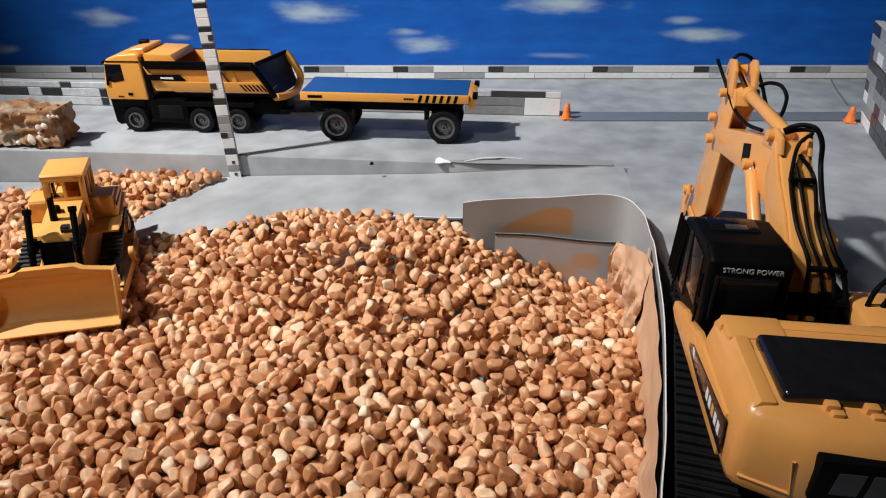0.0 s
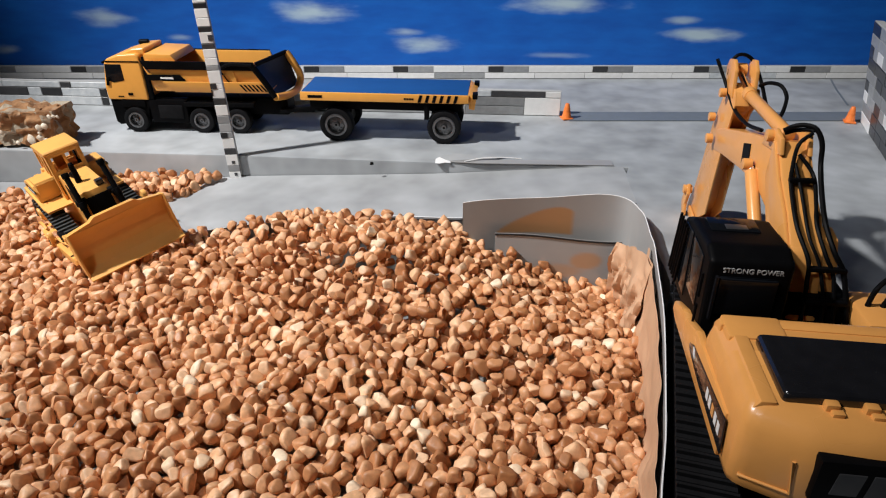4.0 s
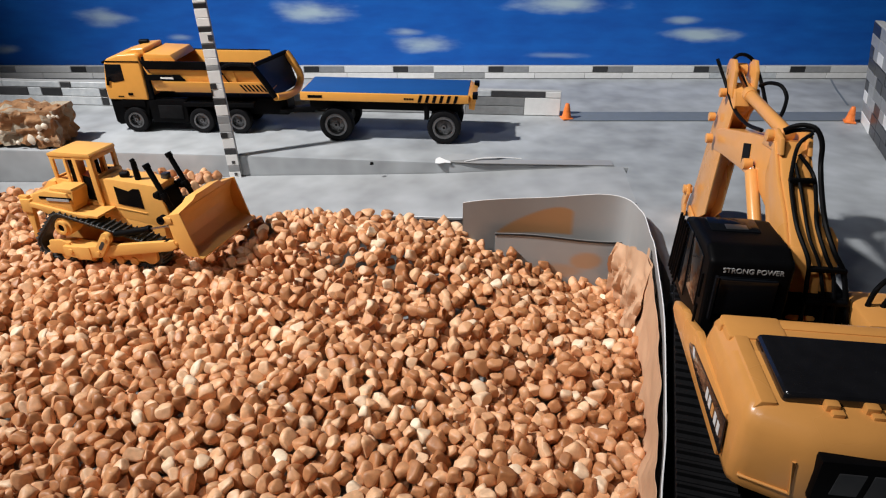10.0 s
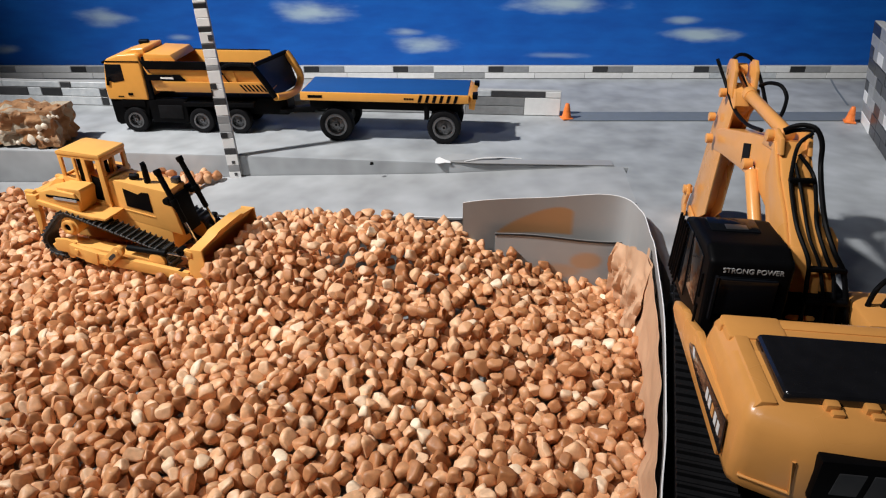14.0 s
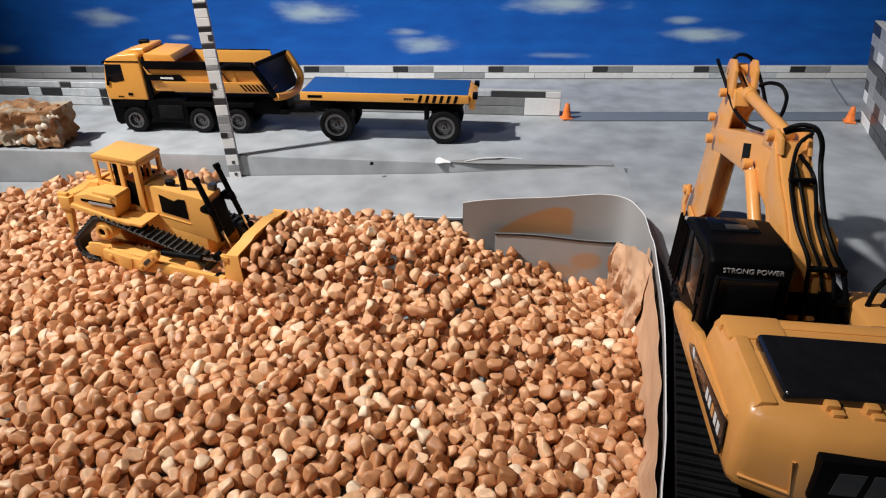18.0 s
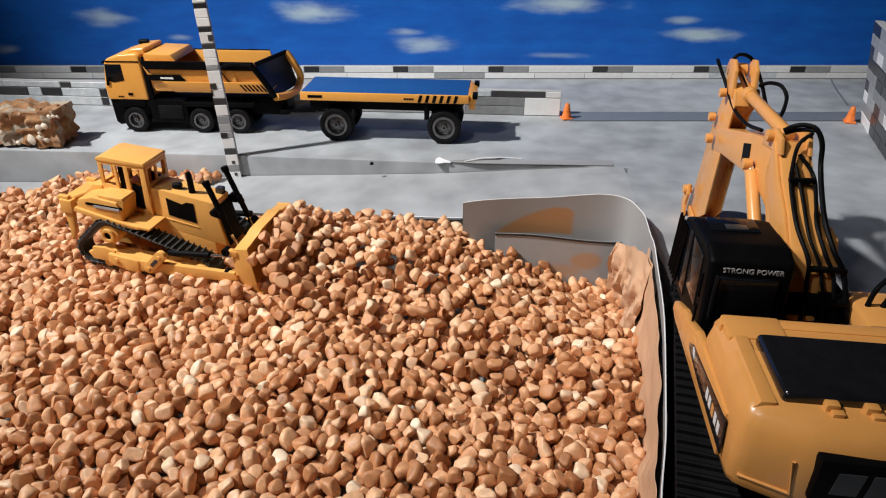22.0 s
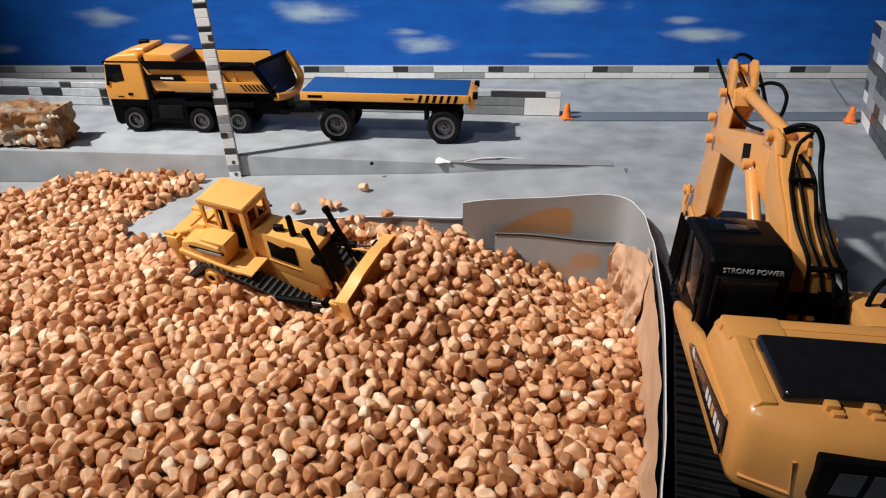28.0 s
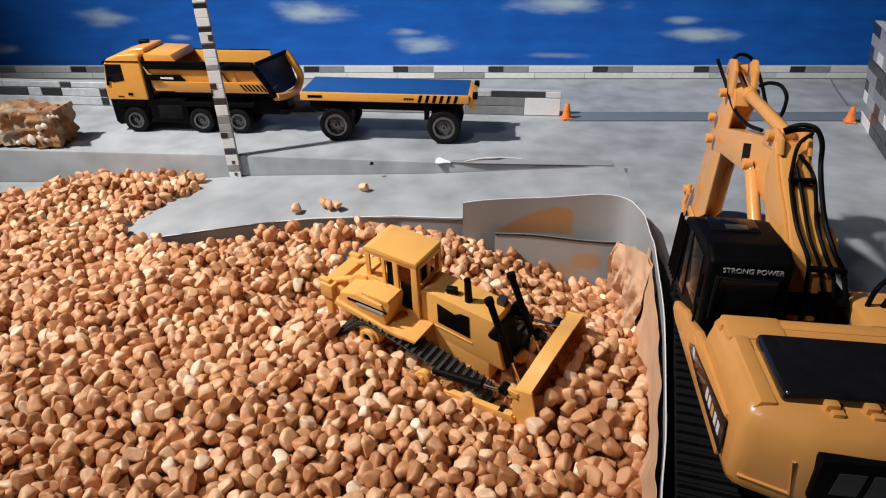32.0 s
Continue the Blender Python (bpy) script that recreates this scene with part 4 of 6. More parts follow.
def build_truck():
    t = thing("dump_truck", "yellow and black toy dump truck with an open tailgate", "dump truck")
    ch = box(-0.285, 0.040, -0.024, 0.024, 0.030, 0.062, 0.003)
    part("chassis", ch, BLACK, t)
    for s in (-1, 1):
        part("side_skirt", box(-0.100, -0.028, s * 0.026, s * 0.047, 0.018, 0.062, 0.003), BLACK, t)
        part("fuel_box", box(-0.092, -0.045, s * 0.030, s * 0.049, 0.026, 0.052, 0.003), RUBBER, t)
    lower = prism([(-0.033, 0.060), (-0.033, 0.050), (-0.026, 0.043), (-0.023, 0.020), (0.036, 0.012), (0.043, 0.018), (0.045, 0.064), (-0.020, 0.064)], -0.0455, 0.0455, "y", 0.003)
    part("bumper", lower, BLACK, t)
    cabp = prism([(-0.030, 0.061), (0.0465, 0.061), (0.0475, 0.085), (0.0400, 0.128), (0.0340, 0.136), (0.012, 0.143), (-0.022, 0.1455), (-0.028, 0.141)], -0.048, 0.048, "y", 0.004, segments=3)
    cab = part("cab", cabp, TRUCK_Y, t)
    part("roof_spoiler", prism([(-0.036, 0.141), (0.010, 0.1425), (-0.010, 0.1515), (-0.036, 0.1540)], -0.038, 0.038, "y", 0.004, segments=3), TRUCK_Y, cab)
    part("air_horn", rod((-0.022, -0.014, 0.1545), (-0.004, -0.014, 0.1535), 0.005, None, 12, cap=0.0015), BLACK, cab)
    part("sun_visor", prism([(0.030, 0.1280), (0.0445, 0.1265), (0.0455, 0.1300), (0.034, 0.1345)], -0.046, 0.046, "y", 0.0008), BLACK, cab)
    part("windscreen", prism([(0.0405, 0.096), (0.0468, 0.096), (0.0418, 0.126), (0.0370, 0.126)], -0.042, 0.042, "y", 0.0008), SMOKED, cab)
    for s in (-1, 1):
        part("door_window", prism([(0.008, 0.097), (0.028, 0.0935), (0.0420, 0.0975), (0.0385, 0.1265), (0.009, 0.1265)], s * 0.0472, s * 0.0487, "y", 0.0005), SMOKED, cab, "dark side window")
        part("roof_trim", box(-0.026, 0.0375, s * 0.0474, s * 0.0488, 0.1305, 0.1325), BLACK, cab, "black trim line under the roof")
        part("wheel_arch", box(-0.022, 0.024, s * 0.0440, s * 0.0478, 0.0465, 0.0605, 0.002), BLACK, cab)
        part("mirror_arm", prism([(0.034, 0.104), (0.040, 0.1035), (0.0425, 0.0880), (0.038, 0.0880)], s * 0.0485, s * 0.0500, "y", 0.0004), BLACK, cab)
        part("door_handle", box(-0.003, 0.006, s * 0.0478, s * 0.0492, 0.0695, 0.0745, 0.0005), BLACK, cab)
        for k in range(4):
            part("plate_bar", box(0.026 - 0.0028 * k - 0.0022, 0.026 - 0.0028 * k, s * 0.0478, s * 0.0484, 0.066, 0.0685), BLACK, cab, "small dark printed marks")
        part("rear_post", prism([(-0.040, 0.062), (-0.031, 0.062), (-0.031, 0.140), (-0.036, 0.141)], s * 0.040, s * 0.047, "y", 0.001), BLACK, cab)
    part("intake", tube([(-0.034, 0.047, 0.131), (-0.037, 0.048, 0.122), (-0.043, 0.047, 0.113)], 0.0028, 8), STEEL, cab, "grey hose behind the cab")
    # hollow tub: floor, walls with black rails, sloped hood over the cab end
    body = part("tub", box(-0.265, -0.045, -0.044, 0.044, 0.078, 0.084, 0.001), TRUCK_Y, t)
    for s in (-1, 1):
        part("side_wall", prism([(-0.270, 0.078), (-0.050, 0.078), (-0.034, 0.122), (-0.034, 0.133), (-0.240, 0.133), (-0.244, 0.120)], s * 0.0465, s * 0.0505, "y", 0.001), TRUCK_Y, body)
        part("side_rail", prism([(-0.244, 0.1195), (-0.040, 0.1195), (-0.030, 0.1345), (-0.238, 0.1345)], s * 0.0500, s * 0.0540, "y", 0.001), BLACK, body, "black band along the tub")
        part("lower_flange", prism([(-0.268, 0.0775), (-0.085, 0.0775), (-0.066, 0.0975), (-0.258, 0.0985)], s * 0.0500, s * 0.0542, "y", 0.001), TRUCK_Y, body)
        part("recess", prism([(-0.110, 0.0990), (-0.038, 0.0990), (-0.036, 0.1095), (-0.100, 0.1095)], s * 0.0500, s * 0.0525, "y", 0.0006), BLACK, body, "black recess with a white mark")
        part("name_bar", prism([(-0.088, 0.1020), (-0.064, 0.1025), (-0.063, 0.1055), (-0.086, 0.1058)], s * 0.0523, s * 0.0530, "y"), WHITE_DECAL, body, "white printed mark")
        for k in range(6):
            x = -0.212 - 0.0075 * k
            part("hazard_stripe", prism([(x - 0.0090, 0.0815), (x - 0.0052, 0.0815), (x + 0.0038, 0.0945), (x, 0.0945)], s * 0.0541, s * 0.0547, "y"), BLACK, body, "black hazard stripe")
        part("rib", prism([(-0.205, 0.0985), (-0.196, 0.0985), (-0.186, 0.1195), (-0.200, 0.1195)], s * 0.0500, s * 0.0525, "y", 0.0006), TRUCK_Y, body)
        part("gate_arm", tube([(-0.166, s * 0.0545, 0.1255), (-0.176, s * 0.0570, 0.1215), (-0.196, s * 0.0570, 0.1310), (-0.236, s * 0.055, 0.1290)], 0.0032, 8), BLACK, body, "black hinge arm of the tailgate")
        part("strut", rod((-0.178, s * 0.0545, 0.118), (-0.206, s * 0.052, 0.066), 0.0012, None, 8), BLACK, body)
    part("headboard", prism([(-0.048, 0.082), (-0.042, 0.082), (-0.032, 0.134), (-0.038, 0.1455), (-0.086, 0.1440), (-0.094, 0.1335), (-0.090, 0.1320), (-0.050, 0.1320)], -0.0460, 0.0460, "y", 0.001), TRUCK_Y, body, "sloped yellow hood of the tub")
    part("tub_floor", prism([(-0.262, 0.085), (-0.050, 0.085), (-0.050, 0.087), (-0.262, 0.087)], -0.0455, 0.0455, "y"), INNER_BLUE, body, "thin dark blue plate on the tub floor")
    # raised tailgate: a dark scoop with a thick yellow rim
    gate = bmesh.new()
    near_top, near_low, far_low, far_top = Vector((-0.236, 0.052, 0.128)), Vector((-0.272, 0.052, 0.072)), Vector((-0.288, -0.050, 0.070)), Vector((-0.270, -0.050, 0.131))
    n_g = (near_low - near_top).cross(far_top - near_top).normalized()
    n_g = n_g if n_g.z > 0 else -n_g
    rows_g = []
    for i in range(7):
        u = i / 6
        rows_g.append([near_top.lerp(near_low, v).lerp(far_top.lerp(far_low, v), u) - n_g * 0.010 * math.sin(math.pi * u) * math.sin(math.pi * v) for v in (0, 0.25, 0.5, 0.75, 1)])
    part("tailgate", thick(rows_g, -n_g * 0.004), INNER_BLUE, t, "raised tailgate, dark inside")
    part("gate_rim", tube([near_low + n_g * 0.001, near_low.lerp(far_low, 0.35) - Vector((0.006, 0, 0.005)), near_low.lerp(far_low, 0.75) - Vector((0.008, 0, 0.004)), far_low.lerp(far_top, 0.25) - Vector((0.010, 0, 0)), far_low.lerp(far_top, 0.65) - Vector((0.007, 0, 0)), far_top], 0.0070, 12), TRUCK_Y, t, "thick yellow rim of the tailgate")
    part("gate_edge", tube([near_top, near_top.lerp(near_low, 0.5) + n_g * 0.001, near_low], 0.0055, 8), BLACK, t)
    part("gate_edge", tube([near_top, near_top.lerp(far_top, 0.5), far_top], 0.0042, 8), BLACK, t)
    # the tub narrows towards its floor
    for ob in body.children:
        for v in ob.data.vertices:
            if abs(v.co.y) > 0.04 and v.co.z < 0.0985:
                v.co.y -= math.copysign((0.0985 - v.co.z) * 0.22, v.co.y)
    for x in (0.0, -0.125, -0.195):
        for s in (-1, 1):
            build_wheel("wheel", t, (x, s * (0.0440 if x == 0 else 0.0415), 0.0235), 0.0235, 0.017, s)
        part("axle", rod((x, -0.036, 0.0235), (x, 0.036, 0.0235), 0.004, None, 10), BLACK, t)
    for s in (-1, 1):
        part("mudguard", box(-0.228, -0.095, s * 0.030, s * 0.049, 0.050, 0.058, 0.002), BLACK, t)
    part("tow_hitch", box(-0.330, -0.280, -0.006, 0.006, 0.030, 0.040, 0.002), BLACK, t)
    return t


truck = build_truck()
truck.matrix_basis = pose(-0.574, 1.268, 0.0, 0, 0, 176.4)


def build_trailer():
    t = thing("flatbed_trailer", "yellow toy flatbed trailer with a blue deck and hazard stripes", "trailer")
    part("deck", box(-0.148, 0.148, -0.0495, 0.0495, 0.0895, 0.0925, 0.0008), DECK_BLUE, t, "flat matt blue deck")
    fr = bmesh.new()
    for s in (-1, 1):
        box(-0.150, 0.150, s * 0.0475, s * 0.0525, 0.0765, 0.0915, 0.0015, fr)
    box(-0.150, -0.145, -0.050, 0.050, 0.0765, 0.0915, 0.0015, fr)
    box(0.145, 0.150, -0.050, 0.050, 0.0765, 0.0915, 0.0015, fr)
    part("deck_frame", fr, TRUCK_Y, t)
    part("subframe", box(-0.140, 0.138, -0.030, 0.030, 0.055, 0.0885, 0.003), BLACK, t)
    for s in (-1, 1):
        for k in range(6):
            x = 0.060 + 0.0125 * k
            part("hazard_stripe", prism([(x, 0.0775), (x + 0.0055, 0.0775), (x + 0.0090, 0.0905), (x + 0.0035, 0.0905)], s * 0.0523, s * 0.0530, "y"), BLACK, t, "black hazard stripe")
        part("name_bar", box(-0.136, -0.110, s * 0.0523, s * 0.0529, 0.0815, 0.0865), BLACK, t, "small black printed mark")
        for k in range(4):
            part("mark", box(0.036 + 0.0045 * k, 0.0395 + 0.0045 * k, s * 0.0523, s * 0.0529, 0.0815, 0.0850), BLACK, t, "small black printed mark")
        part("post", box(0.071, 0.079, s * 0.034, s * 0.049, 0.045, 0.077, 0.001), BLACK, t)
    tail = prism([(0.150, 0.092), (0.163, 0.086), (0.160, 0.064), (0.150, 0.066)], -0.046, 0.046, "y", 0.001)
    tb = part("tail_bar", tail, TRUCK_Y, t)
    for s in (-1, 1):
        part("tail_lamp", box(0.156, 0.165, s * 0.030, s * 0.048, 0.084, 0.093, 0.001), BLACK, tb)
    for x in (-0.090, 0.106):
        for s in (-1, 1):
            build_wheel("wheel", t, (x, s * 0.037, 0.0305), 0.0305, 0.021, s, 0.66)
        part("axle", rod((x, -0.03, 0.0305), (x, 0.03, 0.0305), 0.005, None, 10), BLACK, t)
        part("axle_mount", box(x - 0.014, x + 0.014, -0.026, 0.026, 0.030, 0.060, 0.003), BLACK, t)
    part("drawbar", prism([(-0.205, 0.036), (-0.100, 0.050), (-0.100, 0.060), (-0.205, 0.043)], -0.010, 0.010, "y", 0.002), BLACK, t)
    return t


trailer = build_trailer()
trailer.matrix_basis = pose(-0.100, 1.205, 0.0, 0, 0, -5.0)


# ---------------------------------------------------------------- cones and the rock lump
def build_cone(m):
    c = thing("traffic_cone", "small orange plastic traffic cone on the grey board", "traffic cone", "cones along the stripe")
    part("base", box(-0.0105, 0.0105, -0.0105, 0.0105, 0, 0.003, 0.001), CONE, c)
    bm = rod((0, 0, 0.0025), (0, 0, 0.016), 0.0098, 0.0066, 20)
    rod((0, 0, 0.016), (0, 0, 0.031), 0.0072, 0.0035, 20, bm, 0.001)
    part("cone_body", bm, CONE, c)
    c.matrix_basis = m
    return c


cone = build_cone(pose(0.247, 1.295, 0.001, 0, 0, 12))
copy_thing(cone, pose(0.802, 1.273, 0.001, 0, 0, -20))


def build_rock():
    bm = bmesh.new()
    bmesh.ops.create_cube(bm, size=1, matrix=Matrix.Translation((0, 0, 0.036)) @ Matrix.Diagonal((0.26, 0.068, 0.060, 1)))
    bmesh.ops.subdivide_edges(bm, edges=bm.edges[:], cuts=44, use_grid_fill=True)
    for v in bm.verts:
        dist = noise.voronoi(v.co * 48 + Vector((0.3, 0.9, 0.2)))[0]
        n = 0.013 * (0.62 - dist[0]) + 0.006 * noise.noise(v.co * 90) + 0.008 * noise.noise(v.co * 22)
        d = Vector((v.co.x * 0.5 if abs(v.co.x) > 0.10 else 0.0, v.co.y * 1.4, (v.co.z - 0.036) * 1.3)).normalized()
        v.co += d * n
        v.co.z = max(v.co.z, 0.0)
    return bm


def rock_material():
    m = material("rough_orange_clay", (0.31, 0.128, 0.043), 0.8, spread=0.5, scale=80, bump=0.9, bump_scale=260, second=(0.43, 0.225, 0.10))
    nt = m.node_tree
    p = nt.nodes["Principled BSDF"]
    old = p.inputs["Base Color"].links[0].from_socket
    tex = nt.nodes.new("ShaderNodeTexCoord")
    vor = nt.nodes.new("ShaderNodeTexVoronoi")
    vor.inputs["Scale"].default_value = 48
    nz = nt.nodes.new("ShaderNodeTexNoise")
    nz.inputs["Scale"].default_value, nz.inputs["Detail"].default_value = 34, 6
    nt.links.new(tex.outputs["Object"], vor.inputs["Vector"])
    nt.links.new(tex.outputs["Object"], nz.inputs["Vector"])
    sep = nt.nodes.new("ShaderNodeSeparateColor")
    nt.links.new(vor.outputs["Color"], sep.inputs[0])
    add = nt.nodes.new("ShaderNodeMath")
    nt.links.new(sep.outputs[0], add.inputs[0])
    nt.links.new(nz.outputs[0], add.inputs[1])
    mr = nt.nodes.new("ShaderNodeMapRange")
    mr.inputs[1].default_value, mr.inputs[2].default_value = 1.14, 1.36
    nt.links.new(add.outputs[0], mr.inputs[0])
    mix = nt.nodes.new("ShaderNodeMix")
    mix.data_type = "RGBA"
    mix.inputs["B"].default_value = (0.38, 0.32, 0.24, 1)
    nt.links.new(mr.outputs[0], mix.inputs["Factor"])
    nt.links.new(old, mix.inputs["A"])
    nt.links.new(mix.outputs["Result"], p.inputs["Base Color"])
    return m


rock = thing("rubble_block", "rough orange-brown rubble block with grey lumps and white shell chips", "rubble block")
rock.matrix_basis = pose(-0.811, 1.165, 0.0, 0, 0, -2)
part("block", build_rock(), rock_material(), rock)
rnd = random.Random(17)
CHIP = material("pale_stone_chips", (0.72, 0.64, 0.52), 0.5, spread=0.2, scale=120, bump=0.2, random_tint=0.2)
chips = [(0.082, 0.040, 0.0065), (0.092, 0.043, 0.0060), (0.062, 0.018, 0.0090), (0.036, 0.012, 0.0045), (0.079, 0.022, 0.0060), (0.089, 0.017, 0.0050), (0.080, 0.030, 0.0035), (0.106, 0.060, 0.0045), (0.113, 0.061, 0.0040), (0.120, 0.060, 0.0035), (0.010, 0.030, 0.0055), (-0.015, 0.022, 0.0040), (-0.045, 0.040, 0.0055), (-0.080, 0.025, 0.0065)]
for k, (x, z, s) in enumerate(chips):
    bm = bmesh.new()
    bmesh.ops.create_icosphere(bm, subdivisions=2, radius=1)
    for v in bm.verts:
        v.co = Vector((v.co.x * s, v.co.y * s * 0.5, v.co.z * s * (1.15 if k == 2 else 0.85))) * (1 + 0.25 * noise.noise(v.co * 1.7 + Vector((k, 0, 0))))
    o = part("shell_chip", bm, CHIP, rock)
    o.matrix_basis = pose(x + 0.024, -0.0385, z, rnd.uniform(-15, 15), rnd.uniform(0, 60), rnd.uniform(-20, 20))


# ---------------------------------------------------------------- excavator
def build_excavator():
    """Forward is +y, right is +x, the ground under the tracks is z = 0."""
    e = thing("excavator", "large yellow toy excavator with black cab and hydraulic hoses", "excavator")
    Y, K = ORANGE_Y, BLACK
    # undercarriage
    part("undercarriage", box(-0.060, 0.060, -0.10, 0.13, 0.014, 0.045, 0.004), K, e).matrix_basis = pose(0, 0, 0, 0, 0, -9)
    for s in (-1, 1):
        add_track(e, [(-0.150, 0.0235, 0.0205), (0.160, 0.0235, 0.0205)], 0.0110, -s * 0.0930, 0.042, 0.0040, RUBBER, 0.6, 81)
        part("track_frame", box(s * 0.075, s * 0.111, -0.14, 0.15, 0.012, 0.034, 0.003), K, e).matrix_basis = pose(0, 0, 0, 0, 0, -9)
    part("slew_ring", rod((0, 0, 0.040), (0, 0, 0.060), 0.055, None, 30), K, e)
    # house: side skirts, engine cover, counterweight
    house = prism([(-0.102, 0.060), (0.102, 0.060), (0.102, 0.078), (0.1015, 0.104), (0.0985, 0.1160), (0.091, 0.1248), (-0.091, 0.1248), (-0.0985, 0.1160), (-0.1015, 0.104), (-0.102, 0.078)], -0.080, -0.004, "y", 0.004, segments=3)
    body = part("house", house, Y, e)
    part("house_deck", box(-0.104, 0.104, -0.004, 0.080, 0.058, 0.070, 0.003), K, e)
    for s in (-1, 1):
        sk = prism([(-0.090, 0.060), (0.080, 0.060), (0.094, 0.064), (0.092, 0.074), (0.060, 0.086), (0.040, 0.088), (0.010, 0.0980), (-0.090, 0.100)], s * 0.0985, s * 0.1055, "x", 0.0025)
        part("side_panel", sk, Y, body)
        dec = prism([(-0.098, 0.0700), (-0.020, 0.0715), (0.014, 0.0750), (0.018, 0.080), (0.006, 0.0860), (-0.060, 0.0935), (-0.094, 0.0975)], s * 0.1050, s * 0.1064, "x", 0.0006)
        panel = part("side_badge", dec, BLACK_GLOSS, body, "black name panel with plain white bars")
        for k in range(5):
            y = -0.089 + 0.0088 * k
            part("name_bar", prism([(y, 0.0785), (y + 0.0056, 0.0785), (y + 0.0066, 0.0872), (y + 0.0010, 0.0872)], s * 0.1062, s * 0.1067, "x"), WHITE_DECAL if k != 2 else Y, panel)
        part("name_bar", prism([(-0.004, 0.080), (0.002, 0.080), (0.004, 0.086), (-0.001, 0.086)], s * 0.1062, s * 0.1067, "x"), WHITE_DECAL, panel)
    # counterweight: rounded tail in plan, rounded over at the top
    cw = bmesh.new()
    prof = [(0.056, 0.010), (0.060, 0.003), (0.067, 0.0), (0.098, 0.0), (0.110, 0.0025), (0.118, 0.007), (0.1235, 0.014), (0.1258, 0.024)]
    plan = [(-0.1035, -0.050), (-0.1035, -0.106), (-0.1028, -0.111), (-0.0995, -0.1150), (-0.094, -0.1185), (-0.070, -0.1290), (-0.060, -0.1335), (-0.030, -0.1362), (0.0, -0.137)]
    plan += [(-x, y) for x, y in plan[-2::-1]]
    rings_cw = []
    for z, inset in prof:
        rings_cw.append([cw.verts.new((x * (1 - 0.5 * inset / 0.1035), -0.050 + (y + 0.050) * (1 - inset / 0.087), z)) for x, y in plan])
    for lo_r, hi_r in zip(rings_cw, rings_cw[1:]):
        for i in range(len(plan)):
            j = (i + 1) % len(plan)
            cw.faces.new((lo_r[i], lo_r[j], hi_r[j], hi_r[i]))
    cw.faces.new(rings_cw[0])
    cw.faces.new(rings_cw[-1])
    weight = part("counterweight", cw, Y, e)
    for s in (-1, 1):
        lip_line = [(s * 0.0722, -0.1283, 0.0990), (s * 0.0700, -0.1297, 0.0725), (s * 0.0985, -0.1162, 0.0715)]
        part("panel_seam", tube(lip_line, 0.0013, 8, steps=1), Y, weight, "raised lip round the corner panel")
    part("tail_panel", box(-0.0620, 0.0620, -0.1385, -0.120, 0.075, 0.1115, 0.0030), BLACK, weight, "black panel with plain grey bars")
    for k in range(5):
        x = -0.0520 + 0.0205 * k
        part("name_bar", prism([(x, 0.0850), (x + 0.0160, 0.0850), (x + 0.0180, 0.1030), (x + 0.0020, 0.1030)], -0.1391, -0.1383, "y"), DARK_STEEL, weight)
    part("name_bar", box(-0.046, 0.046, -0.1391, -0.1383, 0.0795, 0.0805), DARK_STEEL, weight)
    for x in (-0.050, -0.026, 0.026, 0.050):
        k = box(x - 0.0045, x + 0.0045, -0.1095, -0.1025, 0.121, 0.1310, 0.0018)
        box(x - 0.0015, x + 0.0065, -0.1140, -0.1075, 0.119, 0.1280, 0.0015, k)
        part("lifting_lug", k, Y, weight)
    hoodp = box(-0.0785, 0.0785, -0.1035, -0.0370, 0.1220, 0.1330, 0.0045, segments=3)
    part("engine_hood", hoodp, BLACK_GLOSS, body, "glossy black engine hood")
    for s in (-1, 1):
        part("shoulder", prism([(s * 0.1030, 0.098), (s * 0.1020, 0.108), (s * 0.0990, 0.1170), (s * 0.0920, 0.1266), (s * 0.0820, 0.1266), (s * 0.0820, 0.098)], -0.106, -0.010, "y", 0.0012), Y, body)
    part("front_beam", prism([(-0.018, 0.098), (-0.003, 0.098), (-0.003, 0.117), (-0.011, 0.1260), (-0.020, 0.1260)], -0.098, 0.098, "x", 0.002), Y, body)
    part("front_block", box(-0.0960, -0.053, -0.036, -0.006, 0.110, 0.1268, 0.003), Y, body)
    # cab
    sec = [(0.030, 0.070), (0.148, 0.070), (0.152, 0.098), (0.132, 0.143), (0.108, 0.1535), (0.052, 0.1575), (0.034, 0.1505)]
    cab = part("cab", prism(sec, -0.099, -0.0325, "x", 0.0045, segments=3), BLACK, e, "black cab with smoked windows")
    part("rear_window", box(-0.090, -0.044, 0.0285, 0.034, 0.102, 0.1375, 0.002), SMOKED, cab)
    part("rear_grab", box(-0.0935, -0.0915, 0.027, 0.031, 0.098, 0.139), BLACK_GLOSS, cab)
    part("side_window", prism([(0.050, 0.096), (0.084, 0.096), (0.088, 0.145), (0.052, 0.145)], -0.1003, -0.097, "x", 0.0008), SMOKED, cab)
    part("side_window", prism([(0.092, 0.080), (0.142, 0.086), (0.123, 0.142), (0.094, 0.145)], -0.1003, -0.097, "x", 0.0008), SMOKED, cab)
    part("roof_hatch", box(-0.090, -0.049, 0.078, 0.104, 0.1525, 0.1568, 0.001), SMOKED, cab, "tinted roof hatch")
    # the hatch's glint is put in as a small pale metal patch
    part("roof_glint", box(-0.077, -0.059, 0.081, 0.090, 0.1562, 0.1574, 0.0004), STEEL, cab, "pale patch painting a glint on the roof hatch")
    for z in (0.085, 0.115):
        part("grab_rail", rod((-0.102, 0.036, z), (-0.102, 0.036, z + 0.022), 0.0012, None, 8), BLACK, cab)
